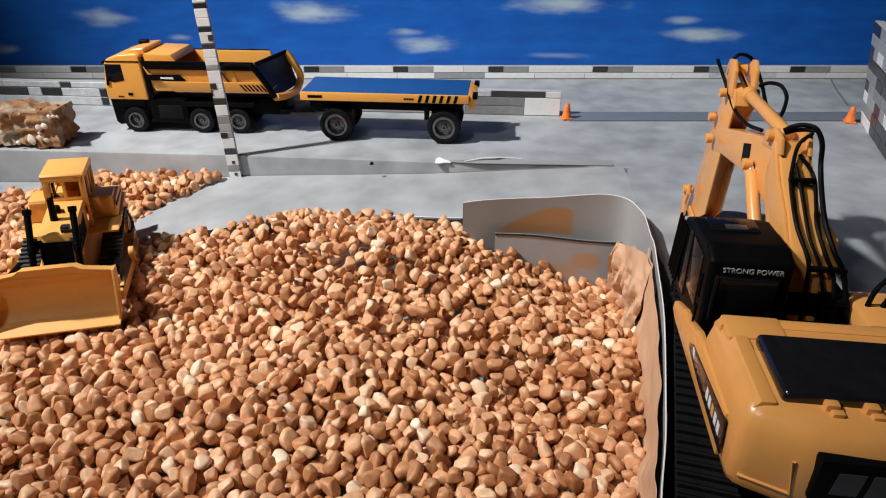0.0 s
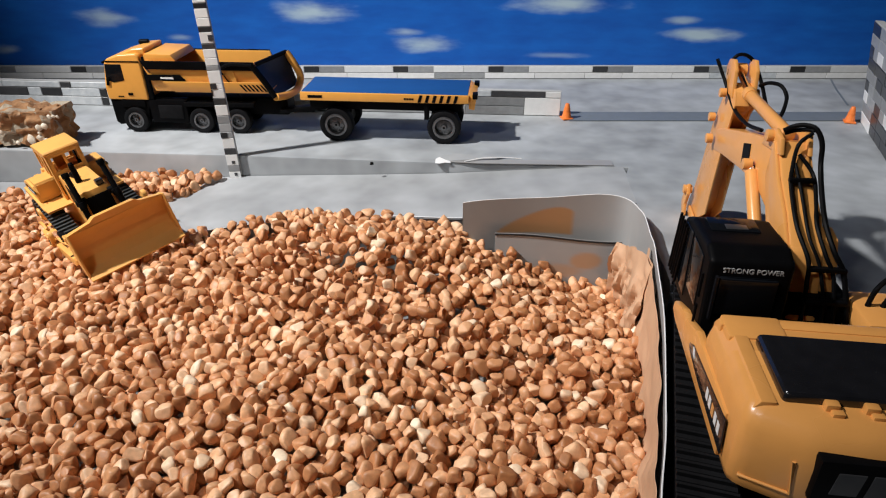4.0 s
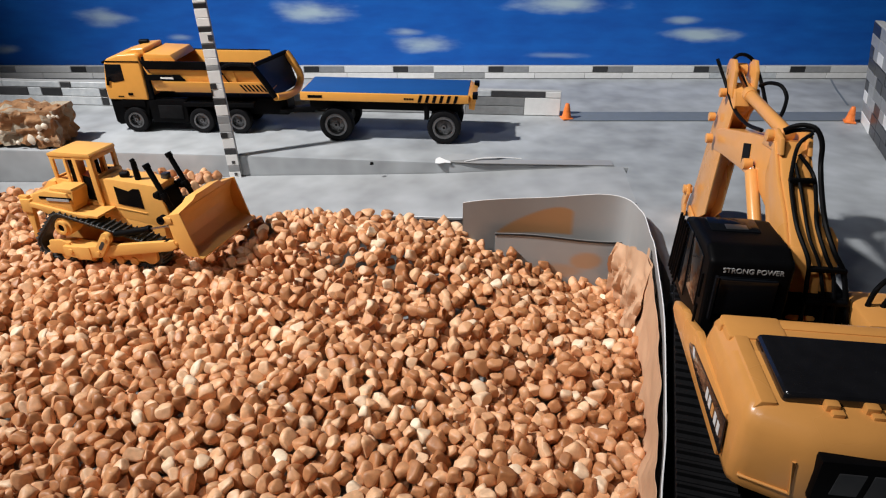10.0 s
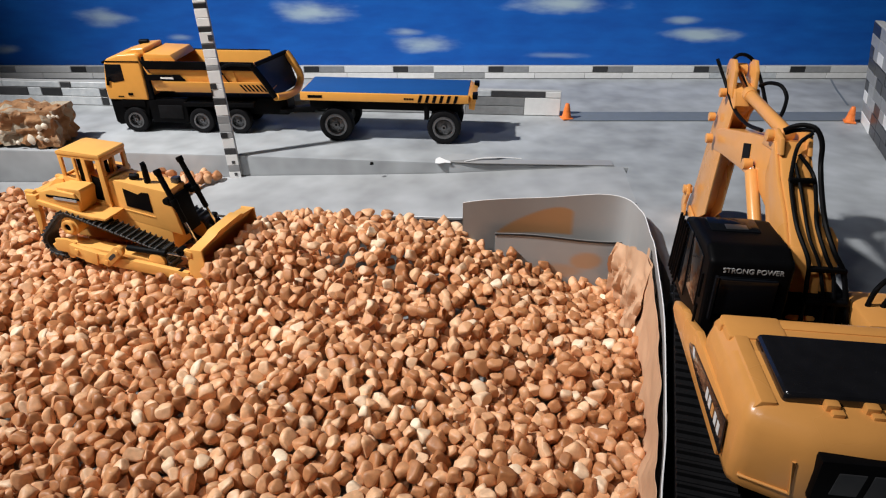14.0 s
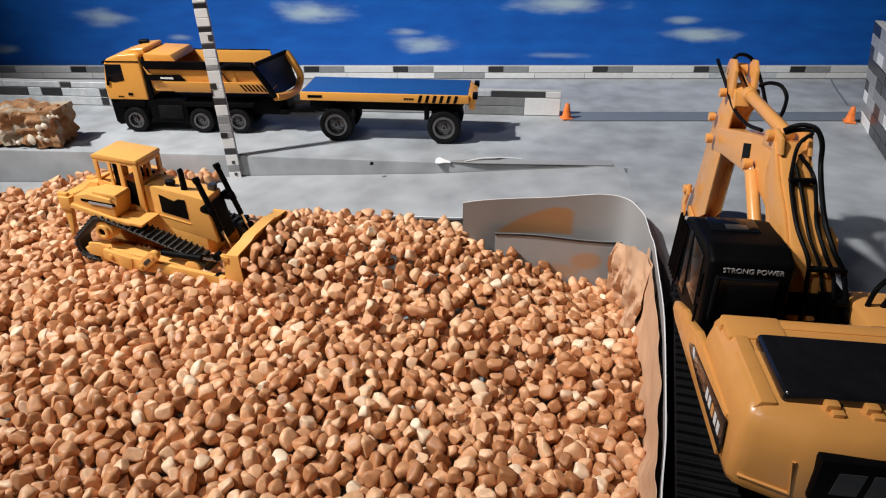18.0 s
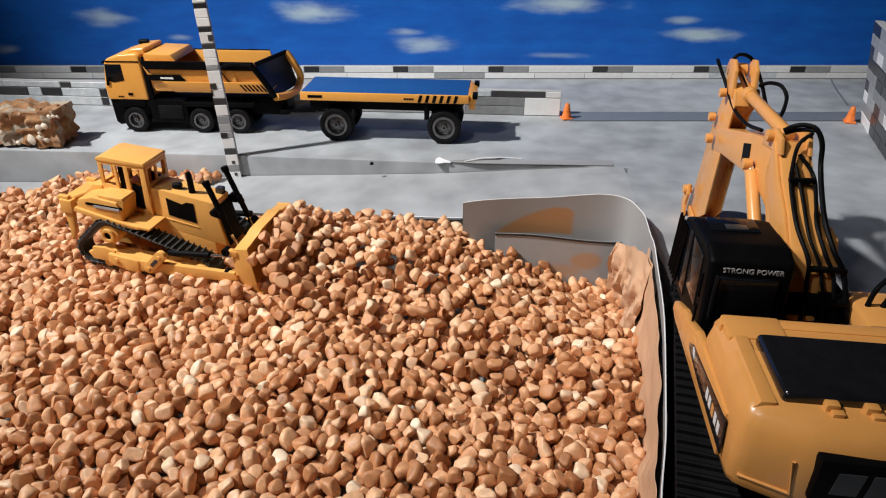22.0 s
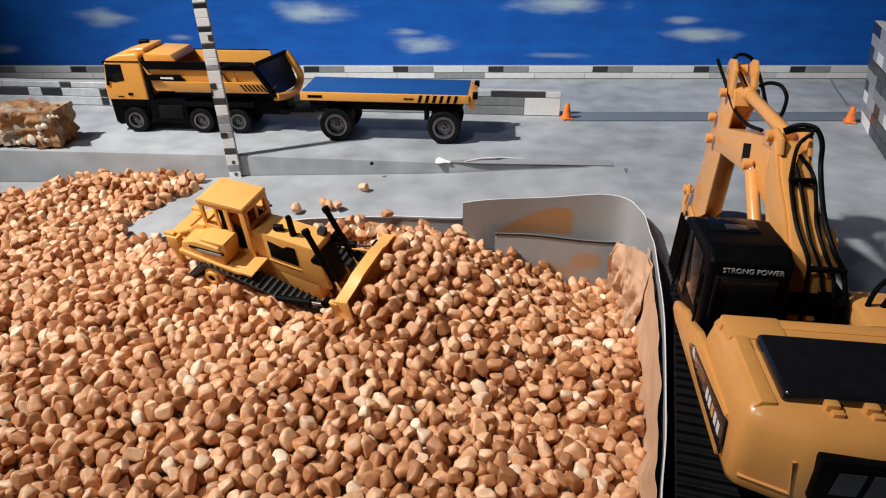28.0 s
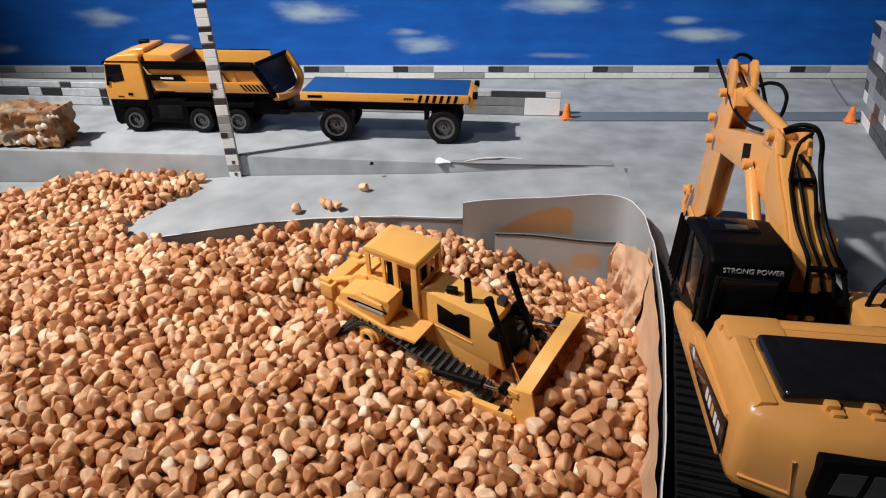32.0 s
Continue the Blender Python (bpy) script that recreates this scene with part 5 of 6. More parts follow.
    for y in np.linspace(0.120, 0.150, 5):
        part("guard_bar", rod((-0.102, y, 0.078), (-0.102, y - 0.012, 0.143), 0.0014, None, 8), BLACK, cab)
    lettering("STRONG POWER", 0.0061, pose(-0.0655, 0.0300, 0.1445, 90, 0, 0), GREY_DECAL, cab)
    # right-hand tank with its hoop rail
    tank = part("tank", box(0.034, 0.100, 0.030, 0.085, 0.068, 0.102, 0.004), Y, e)
    part("hoop_rail", tube([(0.044, 0.060, 0.100), (0.048, 0.062, 0.118), (0.060, 0.064, 0.132), (0.076, 0.066, 0.130), (0.084, 0.067, 0.100)], 0.0022, 8), BLACK, tank)
    part("hoop_rail", tube([(0.056, 0.060, 0.100), (0.060, 0.061, 0.112), (0.066, 0.062, 0.116), (0.070, 0.063, 0.100)], 0.0022, 8), BLACK, tank)
    # boom: foot, knee, nose
    bx = -0.0045
    w = 0.0130
    boomp = [(0.062, 0.080), (0.104, 0.070), (0.128, 0.105), (0.168, 0.138), (0.212, 0.146), (0.265, 0.140), (0.348, 0.127), (0.384, 0.119), (0.396, 0.132), (0.386, 0.147), (0.361, 0.156), (0.262, 0.184), (0.176, 0.2050), (0.148, 0.180), (0.114, 0.160), (0.084, 0.136)]
    boom = part("boom", prism(boomp, bx - w, bx + w, "x", 0.003), Y, e)
    for s in (-1, 1):
        part("side_plate", prism([(0.072, 0.085), (0.100, 0.080), (0.130, 0.112), (0.160, 0.142), (0.182, 0.170), (0.180, 0.2045), (0.150, 0.178), (0.116, 0.158), (0.088, 0.134)], bx + s * w, bx + s * (w + 0.0035), "x", 0.0015), Y, boom)
        part("bracket", prism([(0.162, 0.196), (0.216, 0.188), (0.208, 0.206), (0.188, 0.2135), (0.170, 0.2095)], bx + s * 0.0105, bx + s * 0.0145, "x", 0.001), Y, boom)
        part("pin", rod((bx + s * 0.016, 0.388, 0.133), (bx + s * 0.0235, 0.388, 0.133), 0.0062, None, 18, cap=0.001), Y, boom)
        part("pin", rod((bx + s * 0.012, 0.192, 0.205), (bx + s * 0.0205, 0.192, 0.205), 0.0060, None, 18, cap=0.001), Y, boom)
        part("pin", rod((bx + s * 0.016, 0.226, 0.162), (bx + s * 0.0250, 0.226, 0.162), 0.0060, None, 18, cap=0.001), Y, boom)
        lc = rod((bx + s * 0.0165, 0.128, 0.078), (bx + s * 0.0165, 0.220, 0.1565), 0.0066, None, 18, cap=0.001)
        lift = part("lift_cylinder", lc, Y, boom)
        part("rod", rod((bx + s * 0.0165, 0.216, 0.153), (bx + s * 0.0165, 0.2235, 0.1595), 0.0030, None, 12), CHROME, lift, "chrome rod")
    part("badge", prism([(0.266, 0.148), (0.244, 0.156), (0.249, 0.176), (0.271, 0.169)], bx - w - 0.0010, bx - w, "x"), BLACK, boom, "small dark plate")
    for k in range(3):
        part("badge_bar", prism([(0.243 - 0.008 * k, 0.152), (0.238 - 0.008 * k, 0.154), (0.240 - 0.008 * k, 0.162), (0.245 - 0.008 * k, 0.160)], bx - w - 0.0012, bx - w, "x"), CONE if k % 2 else BLACK, boom)
    part("foot_guard", prism([(0.068, 0.072), (0.106, 0.072), (0.112, 0.150), (0.094, 0.146), (0.080, 0.124)], bx + w, 0.0215, "x", 0.0015), Y, boom)
    # stick with its lever and linkage
    stickp = [(0.338, 0.190), (0.346, 0.204), (0.366, 0.210), (0.384, 0.200), (0.414, 0.143), (0.438, 0.050), (0.464, 0.004), (0.448, -0.006), (0.420, 0.002), (0.368, 0.036), (0.354, 0.128), (0.342, 0.176)]
    # a hollow moulding, open towards the cab
    core = [(0.338, 0.190), (0.346, 0.204), (0.366, 0.210), (0.384, 0.200), (0.414, 0.143), (0.438, 0.050), (0.464, 0.004), (0.448, -0.006), (0.424, 0.004), (0.404, 0.036), (0.382, 0.128), (0.352, 0.180)]
    stick = part("stick", prism(core, bx - w + 0.003, bx + w - 0.003, "x", 0.001), Y, e)
    for s in (-1, 1):
        part("side_wall", prism([(y + (0.009 if s > 0 and i > 8 else 0.0), z) for i, (y, z) in enumerate(stickp)], bx + s * (w - 0.0035), bx + s * (w - 0.001), "x", 0.0008), Y, stick)
    for s in (-1, 1):
        part("lever_ear", prism([(0.350, 0.196), (0.384, 0.196), (0.396, 0.222), (0.388, 0.233), (0.370, 0.236), (0.358, 0.226)], bx + s * 0.0095, bx + s * 0.0140, "x", 0.0015), Y, stick)
        part("pin", rod((bx + s * 0.015, 0.398, 0.158), (bx + s * 0.0225, 0.398, 0.158), 0.0055, None, 16, cap=0.001), Y, stick)
        part("pin", rod((bx + s * 0.015, 0.372, 0.196), (bx + s * 0.0225, 0.372, 0.196), 0.0055, None, 16, cap=0.001), Y, stick)
        part("link", prism([(0.444, -0.002), (0.456, 0.016), (0.448, 0.042), (0.436, 0.050), (0.430, 0.036), (0.438, 0.018), (0.434, 0.002)], bx + s * 0.0180, bx + s * 0.0225, "x", 0.0015), Y, stick)
        part("link_pin", rod((bx + s * 0.015, 0.440, 0.040), (bx + s * 0.0265, 0.440, 0.040), 0.0062, None, 16, cap=0.001), Y, stick)
    sc = rod((bx, 0.192, 0.2055), (bx, 0.330, 0.2055), 0.0066, None, 18, cap=0.0015)
    rod((bx, 0.324, 0.2055), (bx, 0.338, 0.2060), 0.0078, None, 18, sc, 0.001)
    stc = part("stick_cylinder", sc, Y, e)
    part("rod", rod((bx, 0.336, 0.2060), (bx, 0.390, 0.2180), 0.0040, None, 12), CHROME, stc, "chrome rod")
    part("eye", ring((bx, 0.390, 0.2190), (1, 0, 0), 0.0085, 0.004, 0.015, 20), Y, stc)
    # bucket resting on the board behind the pit screen
    bu = prism([(0.370, 0.002), (0.430, 0.0015), (0.450, 0.008), (0.446, 0.014), (0.430, 0.010), (0.380, 0.008)], bx - 0.012, bx + 0.020, "x", 0.002)
    for s in (-1, 1):
        prism([(0.370, 0.002), (0.430, 0.0015), (0.450, 0.008), (0.440, 0.016), (0.400, 0.014)], bx + 0.004 + s * 0.0165, bx + 0.004 + s * 0.019, "x", 0.001, bu)
    part("bucket", bu, Y, e)

    part("boom_mount", box(-0.022, 0.032, 0.064, 0.108, 0.066, 0.104, 0.003), K, e)

    def hose(pts_h, r=0.0021):
        return part("hose", tube(pts_h, r, 8), BLACK, e, "black hydraulic hose")
    hose([(-0.0142, 0.180, 0.2144), (-0.0082, 0.176, 0.2198), (-0.0002, 0.172, 0.2226), (0.0076, 0.165, 0.2215), (0.0130, 0.158, 0.2103), (0.0140, 0.1503, 0.1915), (0.0119, 0.1254, 0.1716), (0.0109, 0.1008, 0.1557), (0.0152, 0.0798, 0.1395), (0.024, 0.0735, 0.1242), (0.0301, 0.0597, 0.0902), (0.0305, 0.0530, 0.0660)], 0.0023)
    hose([(-0.0120, 0.182, 0.2110), (-0.0030, 0.176, 0.2165), (0.0058, 0.165, 0.2188), (-0.0035, 0.1660, 0.2060), (-0.0101, 0.1493, 0.1878), (-0.0128, 0.1351, 0.177), (-0.0135, 0.0996, 0.1547), (-0.0070, 0.0754, 0.1347), (-0.0048, 0.070, 0.1155), (-0.0062, 0.0586, 0.0876), (-0.0070, 0.0525, 0.0660)], 0.0019)
    hose([(-0.0030, 0.1600, 0.1985), (0.0081, 0.145, 0.1839), (0.0060, 0.120, 0.1680), (0.0034, 0.1004, 0.1554), (0.0081, 0.0783, 0.137), (0.0161, 0.0724, 0.1214), (0.0196, 0.0594, 0.0895), (0.0200, 0.0530, 0.0660)], 0.0018)
    hose([(-0.0068, 0.1537, 0.1918), (-0.0050, 0.1244, 0.1711), (-0.0041, 0.0918, 0.1482), (0.0036, 0.0758, 0.1297), (0.0102, 0.0629, 0.0981), (0.0110, 0.0535, 0.0660)], 0.0015)
    for x0, x1, y, z in ((-0.0145, 0.0085, 0.141, 0.1815), (-0.0060, 0.0255, 0.0755, 0.1270), (-0.0060, 0.0290, 0.0645, 0.1010)):
        part("hose_clamp", box(x0, x1, y - 0.005, y + 0.001, z - 0.002, z + 0.002, 0.001), BLACK, e)
    hose([(-0.0295, 0.400, 0.2290), (-0.0191, 0.380, 0.2037), (-0.0150, 0.345, 0.1860), (-0.0150, 0.290, 0.1850), (-0.0154, 0.235, 0.1956)], 0.0021)
    hose([(-0.0169, 0.385, 0.2147), (-0.0144, 0.385, 0.2343), (-0.0037, 0.385, 0.2385), (0.0084, 0.380, 0.2302), (0.0120, 0.350, 0.2128), (0.0080, 0.300, 0.1980), (0.0060, 0.240, 0.1920)], 0.0021)
    hose([(0.0086, 0.345, 0.2127), (0.0132, 0.330, 0.2201), (0.0207, 0.315, 0.2213), (0.0238, 0.300, 0.2143), (0.0192, 0.285, 0.2049), (0.0129, 0.275, 0.1960)], 0.0021)
    return e


excavator = build_excavator()
excavator.matrix_basis = pose(0.31, 0.42, 0.0, 0, 0, -7.6)


# ---------------------------------------------------------------- paths
# seconds, place of the ground point under the cab front, roll, pitch, heading
DOZER_ROWS = [
    (0.0, -0.4867, 0.7744, -0.0489, -2.6, -1.2, -72.4),
    (0.5, -0.4926, 0.7988, -0.0462, -0.9, -0.6, -73.4),
    (1.0, -0.4998, 0.8494, -0.0476, 0.1, -0.6, -75.4),
    (1.5, -0.5081, 0.9019, -0.0488, 0.4, -0.2, -74.7),
    (2.0, -0.5193, 0.9342, -0.0523, 1.1, -0.4, -76.5),
    (3.0, -0.5564, 0.9460, -0.0665, 8.2, -2.5, -47.8),
    (3.5, -0.5395, 0.9235, -0.0590, 9.4, -3.1, -47.3),
    (5.5, -0.4938, 0.8720, -0.0490, 2.3, -7.9, -32.9),
    (6.0, -0.5026, 0.8518, -0.0482, -5.0, -11.3, -17.2),
    (6.5, -0.5040, 0.8539, -0.0490, -4.7, -11.0, -17.2),
    (7.0, -0.4978, 0.8590, -0.0487, -3.5, -8.1, -16.4),
    (7.5, -0.4705, 0.8548, -0.0444, -2.0, -4.5, -15.5),
    (8.0, -0.4557, 0.8468, -0.0417, -1.7, -2.8, -14.4),
    (8.5, -0.4530, 0.8426, -0.0399, -1.7, -3.0, -14.7),
    (11.5, -0.4530, 0.8426, -0.0399, -1.7, -3.0, -14.7),
    (12.0, -0.4507, 0.8388, -0.0384, -2.4, -4.1, -15.1),
    (12.5, -0.4471, 0.8345, -0.0360, -2.8, -5.7, -15.9),
    (13.0, -0.4486, 0.8368, -0.0366, -3.0, -6.1, -15.5),
    (13.5, -0.4448, 0.8434, -0.0375, -0.5, 0.9, -17.3),
    (14.0, -0.4395, 0.8341, -0.0349, 0.3, 0.7, -15.7),
    (14.5, -0.4379, 0.8316, -0.0341, 0.1, 0.7, -15.7),
    (16.5, -0.3967, 0.8310, -0.0403, 0.5, 2.5, -15.9),
    (17.0, -0.3961, 0.8319, -0.0403, 0.9, 2.4, -16.1),
    (17.5, -0.3959, 0.8315, -0.0401, 0.9, 2.4, -16.2),
    (18.0, -0.3924, 0.8272, -0.0381, 1.2, 2.8, -15.6),
    (18.5, -0.3912, 0.8250, -0.0367, 1.6, 2.9, -15.8),
    (19.0, -0.3910, 0.8234, -0.0363, 1.3, 3.4, -14.6),
    (19.5, -0.3914, 0.8221, -0.0359, 1.0, 4.2, -12.3),
    (20.0, -0.3863, 0.8190, -0.0370, 1.3, 4.0, -12.5),
    (20.5, -0.3860, 0.8189, -0.0372, 1.2, 3.8, -12.6),
    (21.0, -0.3831, 0.8162, -0.0356, 1.9, 3.7, -13.0),
    (21.5, -0.3830, 0.8162, -0.0363, 1.7, 4.0, -12.8),
    (22.0, -0.3827, 0.8170, -0.0370, 1.8, 4.3, -12.6),
    (22.5, -0.3837, 0.8199, -0.0374, 2.7, 4.8, -12.4),
    (23.0, -0.3829, 0.8184, -0.0374, 2.2, 4.6, -12.6),
    (23.2, -0.3829, 0.8184, -0.0374, 2.2, 4.6, -12.6),
    (23.5, -0.3604, 0.8129, -0.0400, 3.8, 5.3, -11.0),
    (24.0, -0.3593, 0.8122, -0.0401, 2.8, 5.0, -11.5),
    (24.5, -0.3318, 0.8045, -0.0406, 3.8, 4.4, -11.8),
    (25.0, -0.3314, 0.8042, -0.0402, 4.0, 4.5, -11.9),
    (25.5, -0.3309, 0.8032, -0.0400, 3.8, 4.3, -12.0),
    (27.5, -0.2454, 0.7772, -0.0589, 10.7, 6.4, -20.3),
    (28.0, -0.2250, 0.7635, -0.0587, 11.0, 2.4, -21.7),
    (29.0, -0.2250, 0.7635, -0.0587, 11.0, 2.4, -21.7),
    (29.5, -0.1835, 0.7441, -0.0614, 11.9, 2.8, -20.2),
    (30.0, -0.1761, 0.7409, -0.0620, 12.8, 3.0, -21.3),
    (30.5, -0.1509, 0.7178, -0.0526, 13.4, 1.3, -23.5),
    (31.0, -0.0985, 0.6883, -0.0598, 10.9, 0.3, -26.9),
    (31.5, -0.0515, 0.6536, -0.0591, 11.6, 1.4, -27.4),
    (31.8, -0.0178, 0.6272, -0.0637, 6.5, 2.4, -31.1),
    (32.0, -0.0126, 0.6231, -0.0644, 5.8, 2.5, -31.7)
]
# seconds, blade lift in degrees
BLADE_ROWS = [(0.0, -1.0), (2.0, -1.0), (3.5, -1.0), (6.0, -1.2), (7.0, -0.5), (8.0, 1.0), (10.8, 1.0), (11.5, -2.6), (12.3, -5.0), (13.0, -7.2), (13.4, -10.2), (14.5, -10.2), (16.5, -8.9), (19.5, -7.0), (22.0, -3.6), (23.2, -3.0), (25.5, -2.4), (27.5, -1.3), (28.5, -2.4), (30.0, -1.5), (32.0, -2.0)]


def dozer_pose(t):
    ts = [r[0] for r in DOZER_ROWS]
    v = [float(np.interp(t, ts, [r[k] for r in DOZER_ROWS])) for k in range(1, 7)]
    return pose(*v)


# ---------------------------------------------------------------- pebbles
H_POINTS = [(-0.85, 1.02, -0.046), (-0.63, 1.05, -0.030), (-0.50, 1.07, -0.030), (-0.40, 1.06, -0.032), (-0.55, 0.95, -0.050), (-0.47, 0.90, -0.044), (-0.50, 0.78, -0.046), (-0.40, 0.84, -0.040),
            (-0.32, 0.83, -0.036), (-0.27, 0.80, -0.028), (-0.21, 0.80, -0.008), (-0.20, 0.89, -0.014), (-0.12, 0.89, -0.018), (-0.12, 0.82, -0.007), (-0.03, 0.80, -0.008), (0.00, 0.86, -0.022), (0.075, 0.83, -0.031), (0.12, 0.815, -0.066), (0.20, 0.805, -0.099), (0.24, 0.76, -0.094), (0.22, 0.62, -0.060),
            (0.16, 0.42, -0.058), (0.00, 0.68, -0.026), (-0.15, 0.70, -0.028), (-0.30, 0.65, -0.044), (0.10, 0.60, -0.044), (0.00, 0.42, -0.048), (-0.40, 0.42, -0.052), (-0.80, 0.70, -0.050)]
HP = np.array(H_POINTS)


def height0(x, y):
    w = 1.0 / ((HP[:, 0] - x) ** 2 + (HP[:, 1] - y) ** 2 + 0.0012) ** 1.6
    return float((w * HP[:, 2]).sum() / w.sum())


SWEPT = [dozer_pose(t) @ Vector((0.135, 0, 0)) for t in np.arange(13.5, 24.0, 0.5)] + [dozer_pose(t) @ Vector((0.10, 0, 0)) for t in np.arange(24.0, 32.01, 0.25)] + [dozer_pose(32) @ Vector((0.15, 0, 0))]


def cut(x, y):
    """How far the bed is lowered by the end: along the blade's way, and where the pebbles slid off the back wall."""
    d, z = min((math.hypot(x - p.x, y - p.y), p.z) for p in SWEPT)
    c = max(0.0, height0(x, y) - z - 0.006) * max(0.0, min(1.0, (0.090 - d) / 0.035))
    if -0.44 < x < 0.05:
        c = max(c, 0.040 * max(0.0, min(1.0, (y - (rim_y(x) - 0.065)) / 0.04)) * min(1.0, (0.05 - x) / 0.05, (x + 0.44) / 0.1))
    return c


PIT = [(-0.95, 0.24), (0.125, 0.24), (0.141, 0.31), (0.174, 0.41), (0.219, 0.557), (0.247, 0.68), (0.252, 0.78), (0.240, 0.828), (0.060, 0.828), (0.026, 0.876), (-0.073, 0.898), (-0.194, 0.903), (-0.288, 0.897), (-0.384, 0.880), (-0.474, 0.874), (-0.50, 0.93),
       (-0.455, 1.00), (-0.392, 1.072), (-0.39, 1.088), (-0.52, 1.096), (-0.63, 1.085), (-0.70, 1.02), (-0.95, 1.02)]


def inside(x, y, poly):
    hit = False
    for i in range(len(poly)):
        (x0, y0), (x1, y1) = poly[i], poly[i - 1]
        if (y0 > y) != (y1 > y) and x < (x1 - x0) * (y - y0) / (y1 - y0) + x0:
            hit = not hit
    return hit


def pebble_shape(k, level):
    """A chipped, blunt pebble about 2 units long: rounded with some flat broken faces."""
    rnd = random.Random(100 + k)
    bm = bmesh.new()
    bmesh.ops.create_icosphere(bm, subdivisions=level, radius=1)
    scale = Vector((rnd.uniform(1.02, 1.36), rnd.uniform(0.82, 0.98), rnd.uniform(0.74, 0.94)))
    taper, bend = rnd.uniform(-0.16, 0.16), rnd.uniform(-0.18, 0.18)
    cuts = [(Vector((rnd.gauss(0, 0.8), rnd.gauss(0, 1), rnd.gauss(0, 1))).normalized(), rnd.uniform(0.56, 0.82)) for _ in range(rnd.choice((3, 4, 5)))]
    for s in (-1, 1):
        cuts.append((Vector((s, rnd.uniform(-0.5, 0.5), rnd.uniform(-0.5, 0.5))).normalized(), rnd.uniform(0.58, 0.84)))
    for v in bm.verts:
        # a blunt, cushion-like nugget
        p = Vector([math.copysign(abs(c) ** 0.72, c) for c in v.co]) * (1 + 0.10 * noise.noise(v.co * 1.4 + Vector((k * 3.7, 0, 0))))
        for n, d in cuts:
            e = p.dot(n) - d
            if e > 0:
                p -= n * e * 0.95
        f = 1 + taper * p.x
        v.co = Vector((p.x * scale.x, p.y * scale.y * f + bend * p.x * p.x, p.z * scale.z * f)) + 0.025 * noise.noise_vector(v.co * 4 + Vector((k, 0, 0)))
    # broken edges worn round
    bmesh.ops.smooth_vert(bm, verts=bm.verts[:], factor=0.45, use_axis_x=True, use_axis_y=True, use_axis_z=True)
    me = bpy.data.meshes.new("pebble")
    bm.to_mesh(me)
    bm.free()
    for poly in me.polygons:
        poly.use_smooth = True
    me.set_sharp_from_angle(angle=radians(48))
    me.materials.append(PEBBLE)
    return me


SHAPES = [pebble_shape(k, 3) for k in range(22)]
COARSE = [pebble_shape(k, 2) for k in range(22)]


def arrays(me):
    co = np.empty(len(me.vertices) * 3)
    me.vertices.foreach_get("co", co)
    tri = np.empty(len(me.polygons) * 3, dtype=np.int64)
    me.polygons.foreach_get("vertices", tri)
    return co.reshape(-1, 3), tri.reshape(-1, 3)


def heap(name, placed, shapes, label):
    """Many pebbles in one mesh. placed: (shape, matrix)."""
    data = [arrays(s) for s in shapes]
    vs, fs, base = [], [], 0
    for k, m in placed:
        co, tri = data[k]
        a = np.array(m)
        vs.append(co @ a[:3, :3].T + a[:3, 3])
        fs.append(tri + base)
        base += len(co)
    co, tri = np.concatenate(vs), np.concatenate(fs)
    me = bpy.data.meshes.new(name)
    me.vertices.add(len(co))
    me.vertices.foreach_set("co", co.ravel())
    me.loops.add(tri.size)
    me.loops.foreach_set("vertex_index", tri.ravel())
    me.polygons.add(len(tri))
    me.polygons.foreach_set("loop_start", np.arange(0, tri.size, 3))
    me.update(calc_edges=True)
    me.polygons.foreach_set("use_smooth", np.ones(len(tri), dtype=bool))
    me.set_sharp_from_angle(angle=radians(48))
    me.materials.append(PEBBLE)
    return tagged(new(name, me), label, "pebbles", kind="stuff")


rnd = random.Random(2024)


def spot(x, y, z, size):
    q = Euler((rnd.uniform(0, 6.28), rnd.uniform(0, 6.28), rnd.uniform(0, 6.28)))
    return Matrix.LocRotScale((x, y, z), q, Vector((size,) * 3))


SPACING = 0.0148
top_layer, under_layer, loose = [], [], []
row_h = SPACING * 0.866
for j in range(int(0.88 / row_h)):
    for i in range(int(1.25 / SPACING)):
        x0 = -0.95 + (i + 0.5 * (j % 2)) * SPACING
        y0 = 0.24 + j * row_h
        x, y = x0 + rnd.gauss(0, 0.0024), y0 + rnd.gauss(0, 0.0024)
        if inside(x, y, PIT):
            h, c = height0(x, y), cut(x, y)
            size = 0.0083 * rnd.uniform(0.84, 1.18)
            m = spot(x, y, h + rnd.uniform(-0.0062, 0.0040), size)
            k = rnd.randrange(22)
            slides = -0.44 < x < 0.05 and y > rim_y(x) - 0.062
            if c > (0.008 if slides else 0.014) and rnd.random() < (0.95 if slides else 0.40):
                loose.append((k, m, size))
            else:
                m.translation.z -= c * (1.0 if slides else 0.7)
                top_layer.append((k, m))
        xu, yu = x0 + SPACING * 0.5 + rnd.gauss(0, 0.002), y0 + SPACING * 0.3 + rnd.gauss(0, 0.002)
        if inside(xu, yu, PIT):
            h, c = height0(xu, yu), cut(xu, yu)
            under_layer.append((rnd.randrange(22), spot(xu, yu, h - max(0.0125, 0.7 * c + 0.0100) + rnd.uniform(-0.002, 0.002), 0.0086)))
heap("pebble_bed", top_layer, SHAPES, "deep bed of chipped orange-brown clay pebbles in the pit")
heap("pebble_underlayer", under_layer, COARSE, "lower layer of chipped orange-brown clay pebbles")

PUSH_TIMES = [13.0 + 0.25 * k for k in range(77)]
PUSH_POSES = [dozer_pose(t) for t in PUSH_TIMES]
MOVERS = []


